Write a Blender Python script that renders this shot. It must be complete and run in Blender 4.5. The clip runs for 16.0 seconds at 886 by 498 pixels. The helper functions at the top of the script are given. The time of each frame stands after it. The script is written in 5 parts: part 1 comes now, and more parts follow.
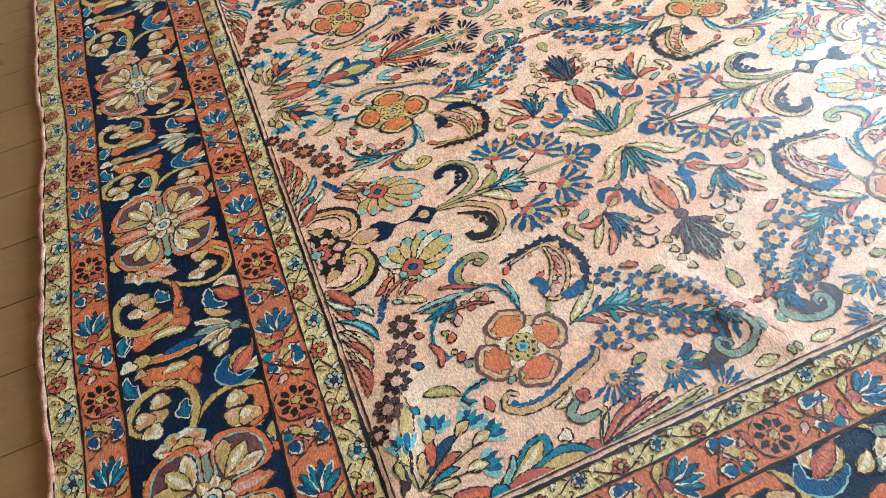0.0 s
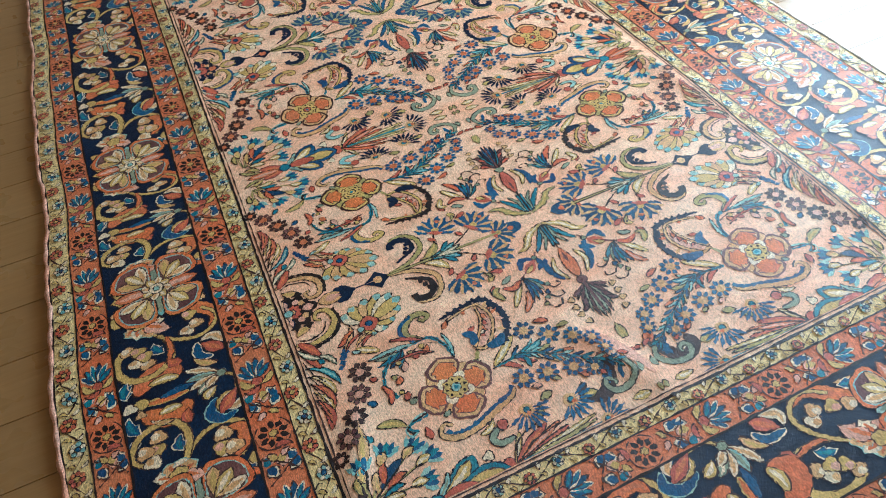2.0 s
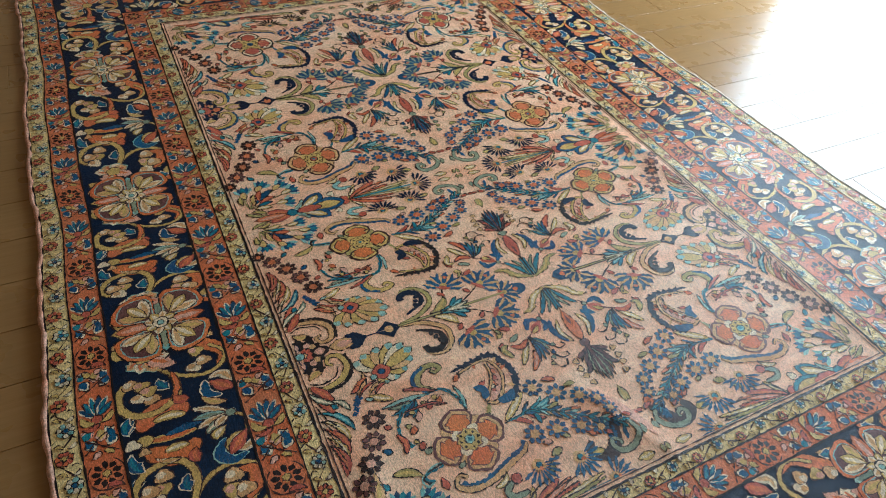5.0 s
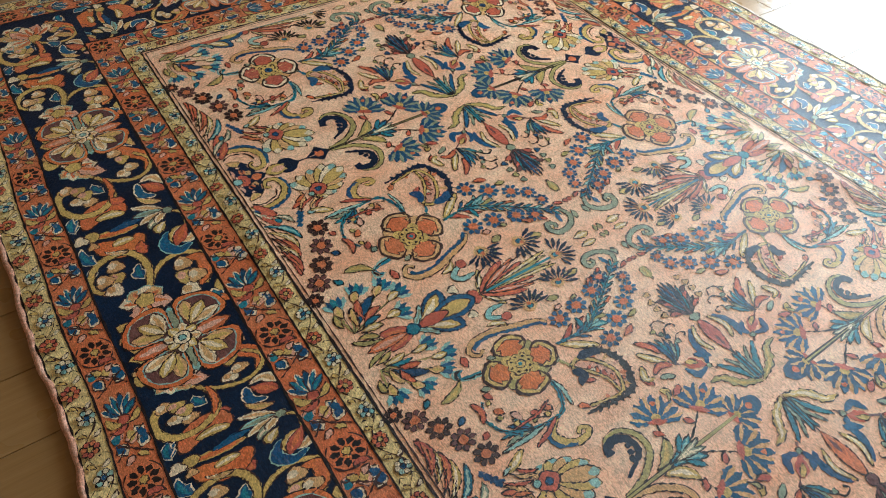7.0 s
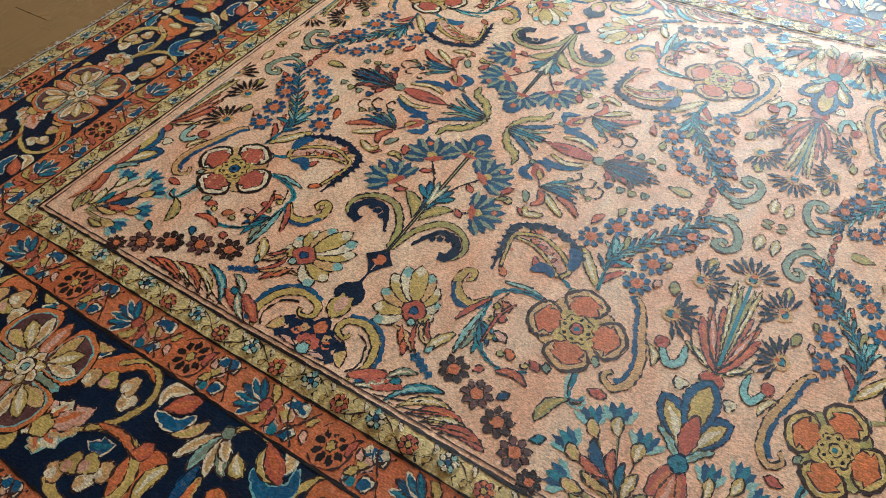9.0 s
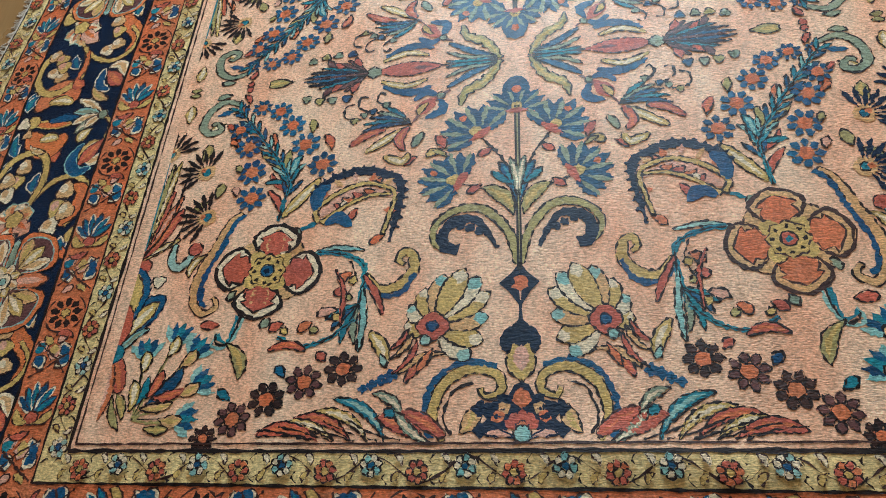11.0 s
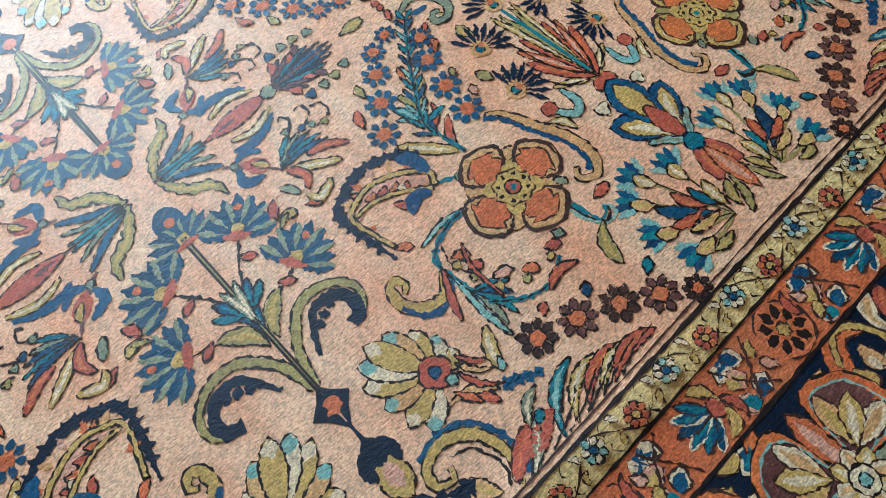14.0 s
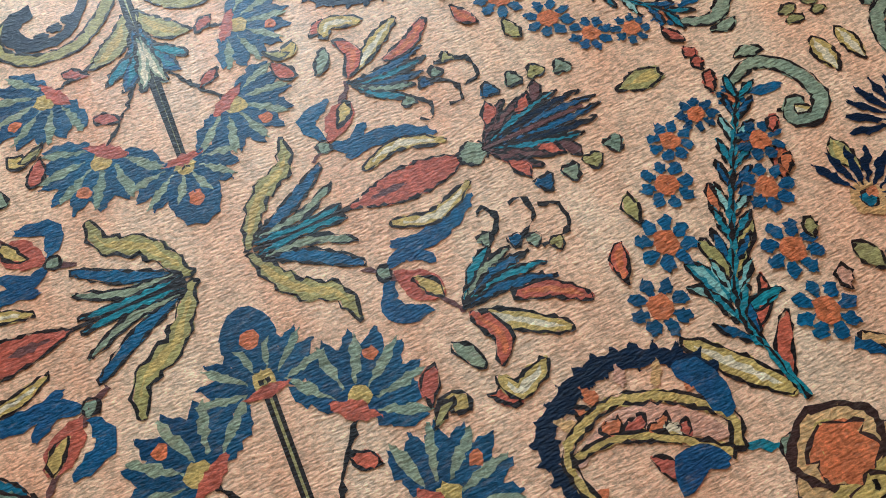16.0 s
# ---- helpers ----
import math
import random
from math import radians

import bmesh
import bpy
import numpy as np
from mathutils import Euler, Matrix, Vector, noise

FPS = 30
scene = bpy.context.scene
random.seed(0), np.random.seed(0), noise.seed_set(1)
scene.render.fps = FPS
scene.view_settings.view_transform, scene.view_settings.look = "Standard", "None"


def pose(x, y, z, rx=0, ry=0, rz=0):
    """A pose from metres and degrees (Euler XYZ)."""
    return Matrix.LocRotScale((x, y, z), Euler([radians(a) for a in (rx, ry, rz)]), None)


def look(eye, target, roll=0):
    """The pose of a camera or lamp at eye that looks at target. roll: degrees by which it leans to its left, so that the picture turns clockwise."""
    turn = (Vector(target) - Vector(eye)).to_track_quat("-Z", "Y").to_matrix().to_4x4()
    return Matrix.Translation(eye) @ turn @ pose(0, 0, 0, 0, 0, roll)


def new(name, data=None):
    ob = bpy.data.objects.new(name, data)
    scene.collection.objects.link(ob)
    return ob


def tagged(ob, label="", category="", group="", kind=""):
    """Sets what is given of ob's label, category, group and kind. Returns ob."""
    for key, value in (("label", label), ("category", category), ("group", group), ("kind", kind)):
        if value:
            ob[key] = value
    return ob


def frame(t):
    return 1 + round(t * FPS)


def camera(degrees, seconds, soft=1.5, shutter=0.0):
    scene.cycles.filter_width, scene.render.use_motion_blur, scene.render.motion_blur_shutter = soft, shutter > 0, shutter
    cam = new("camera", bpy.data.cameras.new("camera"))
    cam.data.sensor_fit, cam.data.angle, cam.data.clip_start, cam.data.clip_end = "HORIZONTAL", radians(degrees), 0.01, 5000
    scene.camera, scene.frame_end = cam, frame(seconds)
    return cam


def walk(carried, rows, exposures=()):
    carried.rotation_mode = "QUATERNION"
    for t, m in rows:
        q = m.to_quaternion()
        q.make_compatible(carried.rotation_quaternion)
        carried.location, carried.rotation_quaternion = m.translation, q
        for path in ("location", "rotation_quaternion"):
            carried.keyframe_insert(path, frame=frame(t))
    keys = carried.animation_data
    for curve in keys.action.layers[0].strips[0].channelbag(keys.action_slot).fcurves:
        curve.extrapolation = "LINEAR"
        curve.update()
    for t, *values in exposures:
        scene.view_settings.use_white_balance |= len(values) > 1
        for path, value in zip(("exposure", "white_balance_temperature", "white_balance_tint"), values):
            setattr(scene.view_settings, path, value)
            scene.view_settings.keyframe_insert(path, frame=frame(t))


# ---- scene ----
cam = camera(68.8, 16.0, soft=1.0)
PATH = [
    (0, (-0.598, -1.313, 0.953), (-0.317, -0.152, -0.65), -10.8),
    (0.5, (-0.596, -1.385, 1.018), (-0.229, -0.188, -0.542), -7.6),
    (1, (-0.607, -1.435, 1.08), (-0.205, -0.182, -0.426), -5.2),
    (1.5, (-0.622, -1.447, 1.13), (-0.162, -0.21, -0.372), -5.4),
    (2, (-0.621, -1.463, 1.197), (-0.157, -0.256, -0.328), -5.1),
    (2.5, (-0.648, -1.467, 1.259), (-0.129, -0.251, -0.242), -2.2),
    (3, (-0.654, -1.489, 1.312), (-0.067, -0.206, -0.106), -0.4),
    (3.2, (-0.669, -1.504, 1.332), (-0.056, -0.193, -0.049), 1.1),
    (5.3, (-0.844, -1.373, 1.191), (-0.082, -0.16, -0.205), 8.0),
    (5.5, (-0.849, -1.289, 1.175), (-0.069, -0.099, -0.231), 9.0),
    (6, (-0.898, -1.093, 1.158), (-0.075, 0.018, -0.287), 6.8),
    (6.5, (-0.921, -0.888, 1.122), (-0.131, 0.169, -0.381), 4.9),
    (7, (-0.935, -0.669, 1.084), (-0.129, 0.395, -0.406), 3.9),
    (7.5, (-0.97, -0.453, 1.047), (-0.054, 0.51, -0.448), 0.6),
    (8, (-0.999, -0.252, 0.986), (-0.059, 0.633, -0.542), -1.1),
    (8.5, (-0.981, -0.094, 0.954), (-0.007, 0.783, -0.556), -2.3),
    (9, (-0.98, 0.017, 0.912), (0.072, 0.758, -0.619), -3.8),
    (9.5, (-0.987, 0.136, 0.886), (0.09, 0.703, -0.701), -8.3),
    (10, (-0.929, 0.243, 0.866), (0.046, 0.789, -0.792), -13.9),
    (10.2, (-0.906, 0.29, 0.863), (0.031, 0.841, -0.816), -17.4),
    (12.3, (-0.759, 0.587, 0.854), (0.028, 0.619, -0.985), -32.9),
    (12.5, (-0.751, 0.584, 0.841), (-0.01, 0.537, -1.016), -31.8),
    (13, (-0.742, 0.548, 0.822), (-0.09, 0.355, -1.059), -31.4),
    (13.5, (-0.746, 0.496, 0.805), (-0.098, 0.216, -1.067), -28.8),
    (14, (-0.693, 0.483, 0.784), (0.025, 0.071, -1.037), -15.9),
    (14.5, (-0.585, 0.49, 0.745), (0.152, -0.029, -1.04), -6.9),
    (15, (-0.466, 0.481, 0.701), (0.286, -0.085, -1.064), -2.2),
    (15.5, (-0.358, 0.466, 0.606), (0.522, 0.118, -1.157), -9.3),
    (16, (-0.268, 0.428, 0.506), (0.469, 0.215, -1.341), -10.3),
]
walk(cam, [(t, look(eye, target, roll)) for t, eye, target, roll in PATH], exposures=[
    (0.0, 0.46, 5160, 1), (1.0, 0.17, 5160, 1), (2.5, 0.04, 5260, 1), (3.2, -0.10, 5310, 1), (5.3, -0.43, 5560, 2), (6.5, -0.29, 5810, 3), (7.5, -0.21, 5860, 3),
    (10.0, -0.28, 5810, 3), (12.4, 0.05, 5260, 1), (13.5, -0.02, 5260, 1), (15.0, -0.17, 5310, 1), (16.0, -0.30, 5510, 2)])

# ---- daylight: a soft sky outside one tall window on the east side ----
world = bpy.data.worlds.new("sky")
scene.world = world
world.use_nodes = True
wn = world.node_tree.nodes
sky = wn.new("ShaderNodeTexSky")
sky.sky_type, sky.sun_disc = "NISHITA", False
sky.sun_elevation, sky.sun_rotation = radians(38), radians(60)
world.node_tree.links.new(sky.outputs[0], wn["Background"].inputs[0])
wn["Background"].inputs[1].default_value = 0.12

WIN_X, WIN_Y0, WIN_Y1, WIN_Z0, WIN_Z1 = 3.45, -0.75, 1.52, 0.06, 2.36
lamp = bpy.data.lights.new("window_daylight", "AREA")
lamp.shape, lamp.size, lamp.size_y = "RECTANGLE", WIN_Z1 - WIN_Z0, WIN_Y1 - WIN_Y0
lamp.energy, lamp.color = 352.0, (0.84, 0.94, 1.0)
daylight = new("window_daylight", lamp)
daylight.matrix_world = look((WIN_X + 0.04, (WIN_Y0 + WIN_Y1) / 2, (WIN_Z0 + WIN_Z1) / 2), (-2, (WIN_Y0 + WIN_Y1) / 2, (WIN_Z0 + WIN_Z1) / 2))


# ---- materials ----
def material(name):
    m = bpy.data.materials.new(name)
    m.use_nodes = True
    return m, m.node_tree.nodes, m.node_tree.links, m.node_tree.nodes["Principled BSDF"]


def noise_node(n, l, coord, scale, detail=3.0, stretch=(1, 1, 1), rough=0.6):
    mp = n.new("ShaderNodeMapping")
    mp.inputs["Scale"].default_value = stretch
    l.new(coord, mp.inputs["Vector"])
    t = n.new("ShaderNodeTexNoise")
    t.inputs["Scale"].default_value, t.inputs["Detail"].default_value, t.inputs["Roughness"].default_value = scale, detail, rough
    l.new(mp.outputs[0], t.inputs["Vector"])
    return t.outputs["Fac"]


def remap(n, l, value, lo, hi, a=0.3, b=0.7):
    r = n.new("ShaderNodeMapRange")
    r.inputs["From Min"].default_value, r.inputs["From Max"].default_value = a, b
    r.inputs["To Min"].default_value, r.inputs["To Max"].default_value = lo, hi
    l.new(value, r.inputs["Value"])
    return r.outputs[0]


def times(n, l, a, b):
    m = n.new("ShaderNodeMath")
    m.operation = "MULTIPLY"
    l.new(a, m.inputs[0]), l.new(b, m.inputs[1])
    return m.outputs[0]


def wool(name, rgb, other=None, wear_sheen=0.2, spread=0.42):
    """Knotted wool pile: single knots, streaky nap, dye that drifts to another tone in clouds and bands, thin worn
    spots and pale sheen painted into the colour.
    """
    other = other or tuple(0.72 * c + 0.05 for c in rgb)
    m, n, l, bsdf = material(name)
    co = n.new("ShaderNodeTexCoord").outputs["Object"]
    nap = noise_node(n, l, co, 520, 3.0, (1.0, 0.28, 1.0), 0.7)
    knot = n.new("ShaderNodeTexVoronoi")
    knot.inputs["Scale"].default_value = 400
    l.new(co, knot.inputs["Vector"])
    cell = n.new("ShaderNodeSeparateColor")
    l.new(knot.outputs["Color"], cell.inputs[0])
    cloud = noise_node(n, l, co, 7.0, 5.0, (0.6, 1.3, 1.0))
    patch = noise_node(n, l, co, 26.0, 3.0)
    tone = n.new("ShaderNodeMix")
    tone.data_type = "RGBA"
    l.new(remap(n, l, cloud, 0.0, 1.0, 0.36, 0.66), tone.inputs["Factor"])
    tone.inputs["A"].default_value, tone.inputs["B"].default_value = (*rgb, 1), (*other, 1)
    value = times(n, l, remap(n, l, nap, 1 - spread, 1 + spread, 0.34, 0.66), remap(n, l, cell.outputs[0], 1 - 0.45 * spread, 1 + 0.45 * spread, 0, 1))
    value = times(n, l, value, remap(n, l, patch, 0.87, 1.12))
    shade = n.new("ShaderNodeVectorMath")
    shade.operation = "SCALE"
    l.new(tone.outputs["Result"], shade.inputs[0])
    l.new(value, shade.inputs["Scale"])
    fuzz = noise_node(n, l, co, 240, 4.0, (1, 0.25, 1), 0.8)
    # pale flecks: worn pile, and on the blues a sheen painted as colour
    mix = n.new("ShaderNodeMix")
    mix.data_type = "RGBA"
    l.new(remap(n, l, fuzz, 0.0, 1.6 * wear_sheen, 0.54, 0.74), mix.inputs["Factor"])
    l.new(shade.outputs[0], mix.inputs["A"])
    mix.inputs["B"].default_value = (0.62, 0.47, 0.36, 1)
    l.new(mix.outputs["Result"], bsdf.inputs["Base Color"])
    bsdf.inputs["Roughness"].default_value = 0.40
    bsdf.inputs["Specular IOR Level"].default_value = 0.125
    bsdf.inputs["Sheen Weight"].default_value = 0.0
    bsdf.inputs["Sheen Roughness"].default_value = 0.4
    soft = n.new("ShaderNodeBump")
    soft.inputs["Strength"].default_value, soft.inputs["Distance"].default_value = 0.13, 0.005
    l.new(noise_node(n, l, co, 38, 3.0), soft.inputs["Height"])
    bump = n.new("ShaderNodeBump")
    bump.inputs["Strength"].default_value, bump.inputs["Distance"].default_value = 0.7, 0.0025
    l.new(nap, bump.inputs["Height"])
    l.new(soft.outputs[0], bump.inputs["Normal"])
    l.new(bump.outputs[0], bsdf.inputs["Normal"])
    return m


WOOL = {
    "field": wool("wool_salmon", (0.87, 0.58, 0.38), (0.83, 0.415, 0.24), 0.16, 0.38),
    "black": wool("wool_black", (0.010, 0.008, 0.009), (0.028, 0.016, 0.014), 0.03),
    "brown": wool("wool_brown", (0.035, 0.016, 0.014), (0.075, 0.035, 0.028), 0.06),
    "navy": wool("wool_navy", (0.003, 0.008, 0.024), (0.005, 0.018, 0.048), 0.03),
    "deep": wool("wool_deep_blue", (0.008, 0.044, 0.105), (0.016, 0.095, 0.18), 0.14),
    "blue": wool("wool_blue", (0.012, 0.11, 0.215), (0.016, 0.055, 0.14), 0.16),
    "teal": wool("wool_teal", (0.030, 0.235, 0.275), (0.018, 0.12, 0.19), 0.1),
    "aqua": wool("wool_aqua", (0.20, 0.44, 0.42), (0.36, 0.47, 0.38), 0.15),
    "red": wool("wool_red", (0.53, 0.115, 0.06), (0.43, 0.10, 0.07), 0.12),
    "rust": wool("wool_rust", (0.62, 0.150, 0.053), (0.58, 0.19, 0.08), 0.1),
    "orange": wool("wool_orange", (0.67, 0.205, 0.06), (0.62, 0.14, 0.045), 0.1),
    "gold": wool("wool_gold", (0.62, 0.43, 0.13), (0.52, 0.33, 0.10), 0.12),
    "olive": wool("wool_olive", (0.42, 0.34, 0.11), (0.33, 0.27, 0.11), 0.15),
    "sage": wool("wool_sage", (0.30, 0.31, 0.19), (0.20, 0.26, 0.19), 0.2),
    "ivory": wool("wool_ivory", (0.80, 0.67, 0.45), (0.72, 0.55, 0.36), 0.12),
    "pink": wool("wool_pink", (0.72, 0.42, 0.31), (0.64, 0.29, 0.18), 0.15),
    "tan": wool("wool_tan", (0.68, 0.42, 0.19), (0.60, 0.31, 0.12), 0.12),
    "beige": wool("wool_beige", (0.80, 0.62, 0.28), (0.70, 0.50, 0.21), 0.12),
    "plum": wool("wool_plum", (0.11, 0.04, 0.04), (0.17, 0.07, 0.06), 0.15),
}


def fringe_material():
    m, n, l, bsdf = material("cotton_fringe")
    co = n.new("ShaderNodeTexCoord").outputs["Object"]
    ramp = n.new("ShaderNodeValToRGB")
    ramp.color_ramp.elements[0].color, ramp.color_ramp.elements[1].color = (0.5, 0.4, 0.3, 1), (0.78, 0.72, 0.62, 1)
    ramp.color_ramp.elements[0].position, ramp.color_ramp.elements[1].position = 0.3, 0.7
    l.new(noise_node(n, l, co, 60, 4.0), ramp.inputs[0])
    l.new(ramp.outputs[0], bsdf.inputs["Base Color"])
    bsdf.inputs["Roughness"].default_value = 0.9
    return m


def wood_material():
    """Oiled plank floor: grain along each board, boards of differing tone, a satin lacquer."""
    m, n, l, bsdf = material("lacquered_wood")
    co = n.new("ShaderNodeTexCoord").outputs["Object"]
    info = n.new("ShaderNodeObjectInfo")
    shift = n.new("ShaderNodeCombineXYZ")
    k = n.new("ShaderNodeMath")
    k.operation, k.inputs[1].default_value = "MULTIPLY", 37.0
    l.new(info.outputs["Random"], k.inputs[0]), l.new(k.outputs[0], shift.inputs[0]), l.new(k.outputs[0], shift.inputs[1])
    add = n.new("ShaderNodeVectorMath")
    l.new(co, add.inputs[0]), l.new(shift.outputs[0], add.inputs[1])
    grain = noise_node(n, l, add.outputs[0], 9, 6.0, (0.5, 9.0, 1.0), 0.62)
    fine = noise_node(n, l, add.outputs[0], 60, 3.0, (0.25, 8.0, 1.0))
    ramp = n.new("ShaderNodeValToRGB")
    ramp.color_ramp.elements[0].color, ramp.color_ramp.elements[1].color = (0.29, 0.158, 0.055, 1), (0.35, 0.20, 0.076, 1)
    ramp.color_ramp.elements[0].position, ramp.color_ramp.elements[1].position = 0.3, 0.72
    l.new(grain, ramp.inputs[0])
    tone = times(n, l, remap(n, l, info.outputs["Random"], 0.96, 1.04, 0, 1), remap(n, l, fine, 0.93, 1.07))
    shade = n.new("ShaderNodeVectorMath")
    shade.operation = "SCALE"
    l.new(ramp.outputs[0], shade.inputs[0]), l.new(tone, shade.inputs["Scale"])
    l.new(shade.outputs[0], bsdf.inputs["Base Color"])
    l.new(remap(n, l, noise_node(n, l, co, 6, 3.0), 0.24, 0.34), bsdf.inputs["Roughness"])
    bsdf.inputs["Specular IOR Level"].default_value = 0.34
    bump = n.new("ShaderNodeBump")
    bump.inputs["Strength"].default_value, bump.inputs["Distance"].default_value = 0.12, 0.001
    l.new(fine, bump.inputs["Height"]), l.new(bump.outputs[0], bsdf.inputs["Normal"])
    return m


def plain(name, rgb, rough=0.7, grain=40):
    m, n, l, bsdf = material(name)
    co = n.new("ShaderNodeTexCoord").outputs["Object"]
    shade = n.new("ShaderNodeVectorMath")
    shade.operation, shade.inputs[0].default_value = "SCALE", rgb
    l.new(times(n, l, remap(n, l, noise_node(n, l, co, grain), 0.96, 1.04), remap(n, l, noise_node(n, l, co, 1.5), 0.95, 1.05)), shade.inputs["Scale"])
    l.new(shade.outputs[0], bsdf.inputs["Base Color"])
    bsdf.inputs["Roughness"].default_value = rough
    return m


WOOD, FRINGE = wood_material(), fringe_material()
# the seam colour is pale to paint in the glint of the plank bevels
PLASTER, SEAM_GLINT = plain("wall_plaster", (0.36, 0.26, 0.165)), plain("floor_seam_glint", (0.60, 0.42, 0.22))


def part(name, verts, faces, material_list, parent, label="", slots=None, smooth=False):
    """One mesh object from vertices and faces, under a thing or a part."""
    me = bpy.data.meshes.new(name)
    me.from_pydata(verts, [], faces)
    for mat in material_list:
        me.materials.append(mat)
    if slots:
        me.polygons.foreach_set("material_index", slots)
    if smooth:
        me.polygons.foreach_set("use_smooth", [True] * len(me.polygons))
    me.update()
    ob = new(name, me)
    ob.parent = parent
    return tagged(ob, label=label)


def box(x0, y0, z0, x1, y1, z1):
    v = [(x, y, z) for z in (z0, z1) for y in (y0, y1) for x in (x0, x1)]
    return v, [(0, 2, 3, 1), (4, 5, 7, 6), (0, 1, 5, 4), (2, 6, 7, 3), (0, 4, 6, 2), (1, 3, 7, 5)]


def structure(name, boxes, mat, label):
    verts, faces = [], []
    for b in boxes:
        v, f = box(*b)
        faces += [tuple(i + len(verts) for i in q) for q in f]
        verts += v
    return tagged(part(name, verts, faces, [mat], None), label, name.split("_")[0], kind="structure")


# ---- the room ----
FLOOR_Z, TOP = -0.011, 2.45
X0, X1, Y0, Y1 = -3.3, 3.45, -3.6, 4.2
structure("wall_north", [(X0 - 0.15, Y1, FLOOR_Z - 0.05, X1 + 0.15, Y1 + 0.15, TOP)], PLASTER, "plain warm tan plaster wall")
structure("wall_south", [(X0 - 0.15, Y0 - 0.15, FLOOR_Z - 0.05, X1 + 0.15, Y0, TOP)], PLASTER, "plain warm tan plaster wall")
structure("wall_west", [(X0 - 0.15, Y0, FLOOR_Z - 0.05, X0, Y1, TOP)], PLASTER, "plain warm tan plaster wall")
structure("wall_east", [(X1, Y0, FLOOR_Z - 0.05, X1 + 0.15, WIN_Y0, TOP), (X1, WIN_Y1, FLOOR_Z - 0.05, X1 + 0.15, Y1, TOP),
                        (X1, WIN_Y0, FLOOR_Z - 0.05, X1 + 0.15, WIN_Y1, WIN_Z0), (X1, WIN_Y0, WIN_Z1, X1 + 0.15, WIN_Y1, TOP)], PLASTER, "plain warm tan plaster wall with a tall window opening")
structure("ceiling", [(X0 - 0.15, Y0 - 0.15, TOP, X1 + 0.15, Y1 + 0.15, TOP + 0.12)], PLASTER, "plain warm tan ceiling")
# base under the planks; its painted bevel glint shows in the gaps
floor = structure("floor", [(X0, Y0, FLOOR_Z - 0.05, X1, Y1, FLOOR_Z - 0.0025)], SEAM_GLINT, "warm brown lacquered wooden plank floor")


# ---- the shape of the rug: taper, slack edges, folds ----
def bend(x, y):
    """Drawn place on the rug to its place on the floor: the edges wander."""
    rim = max(0.0, abs(x) - 0.9) / 0.3
    x += 0.006 * rim * math.sin(6.1 * y + (1.3 if x < 0 else 0.2)) + 0.004 * rim * math.sin(15 * y)
    end = max(0.0, abs(y - 0.05) - 1.2) / 0.4
    y += 0.010 * end * math.sin(4.3 * x + 0.7) + 0.004 * end * math.sin(13 * x)
    return x, y


def ridge(x, y, x0, y0, x1, y1, wide, high):
    dx, dy = x1 - x0, y1 - y0
    t = ((x - x0) * dx + (y - y0) * dy) / (dx * dx + dy * dy)
    c = min(1.0, max(0.0, t))
    far = math.hypot(x - x0 - c * dx, y - y0 - c * dy) / wide
    return high * math.exp(-far * far) * (0.55 + 0.45 * math.sin(math.pi * c))


def lift(x, y):
    """Height of the pile over its mean: slack waves and the folds of an old rug."""
    z = 0.0022 * math.sin(3.1 * x + 1.1) * math.sin(2.3 * y) + 0.0012 * math.sin(9.0 * y + 2 * x) * (0.4 + abs(x))
    z += ridge(x, y, 0.60, 0.02, 0.68, -0.40, 0.045, 0.008) + ridge(x, y, 0.66, -0.62, 0.70, -1.02, 0.045, 0.007)
    z += ridge(x, y, -0.11, -0.84, 0.0, -1.08, 0.028, 0.007) + ridge(x, y, -0.66, -1.01, -0.60, -0.84, 0.026, 0.008)
    z += ridge(x, y, -0.70, 0.20, -0.66, 0.60, 0.03, 0.005)
    return z


def on_rug(x, y, up=0.0):
    x, y = bend(x, y)
    return x, y, lift(x, y) + up


# ---- drawing in wool: every shape is a strip of pile a little proud of the last ----
STEP = 0.000006


def curve(points, n=None):
    """A smooth line through the points."""
    p = [points[0], *points, points[-1]]
    out = []
    for i in range(1, len(p) - 2):
        a, b, c, d = p[i - 1:i + 3]
        k = max(2, int(math.dist(b, c) / 0.0045)) if n is None else n
        for j in range(k):
            t = j / k
            out.append(tuple(0.5 * (2 * b[q] + (c[q] - a[q]) * t + (2 * a[q] - 5 * b[q] + 4 * c[q] - d[q]) * t * t
                                    + (3 * b[q] - a[q] - 3 * c[q] + d[q]) * t ** 3) for q in (0, 1)))
    return out + [points[-1]]


# the tone of the stripe inside a leaf
SECOND = {"red": "rust", "rust": "pink", "gold": "ivory", "olive": "gold", "teal": "aqua", "blue": "teal", "ivory": "tan", "sage": "ivory", "tan": "gold", "orange": "rust", "aqua": "sage", "plum": "red"}


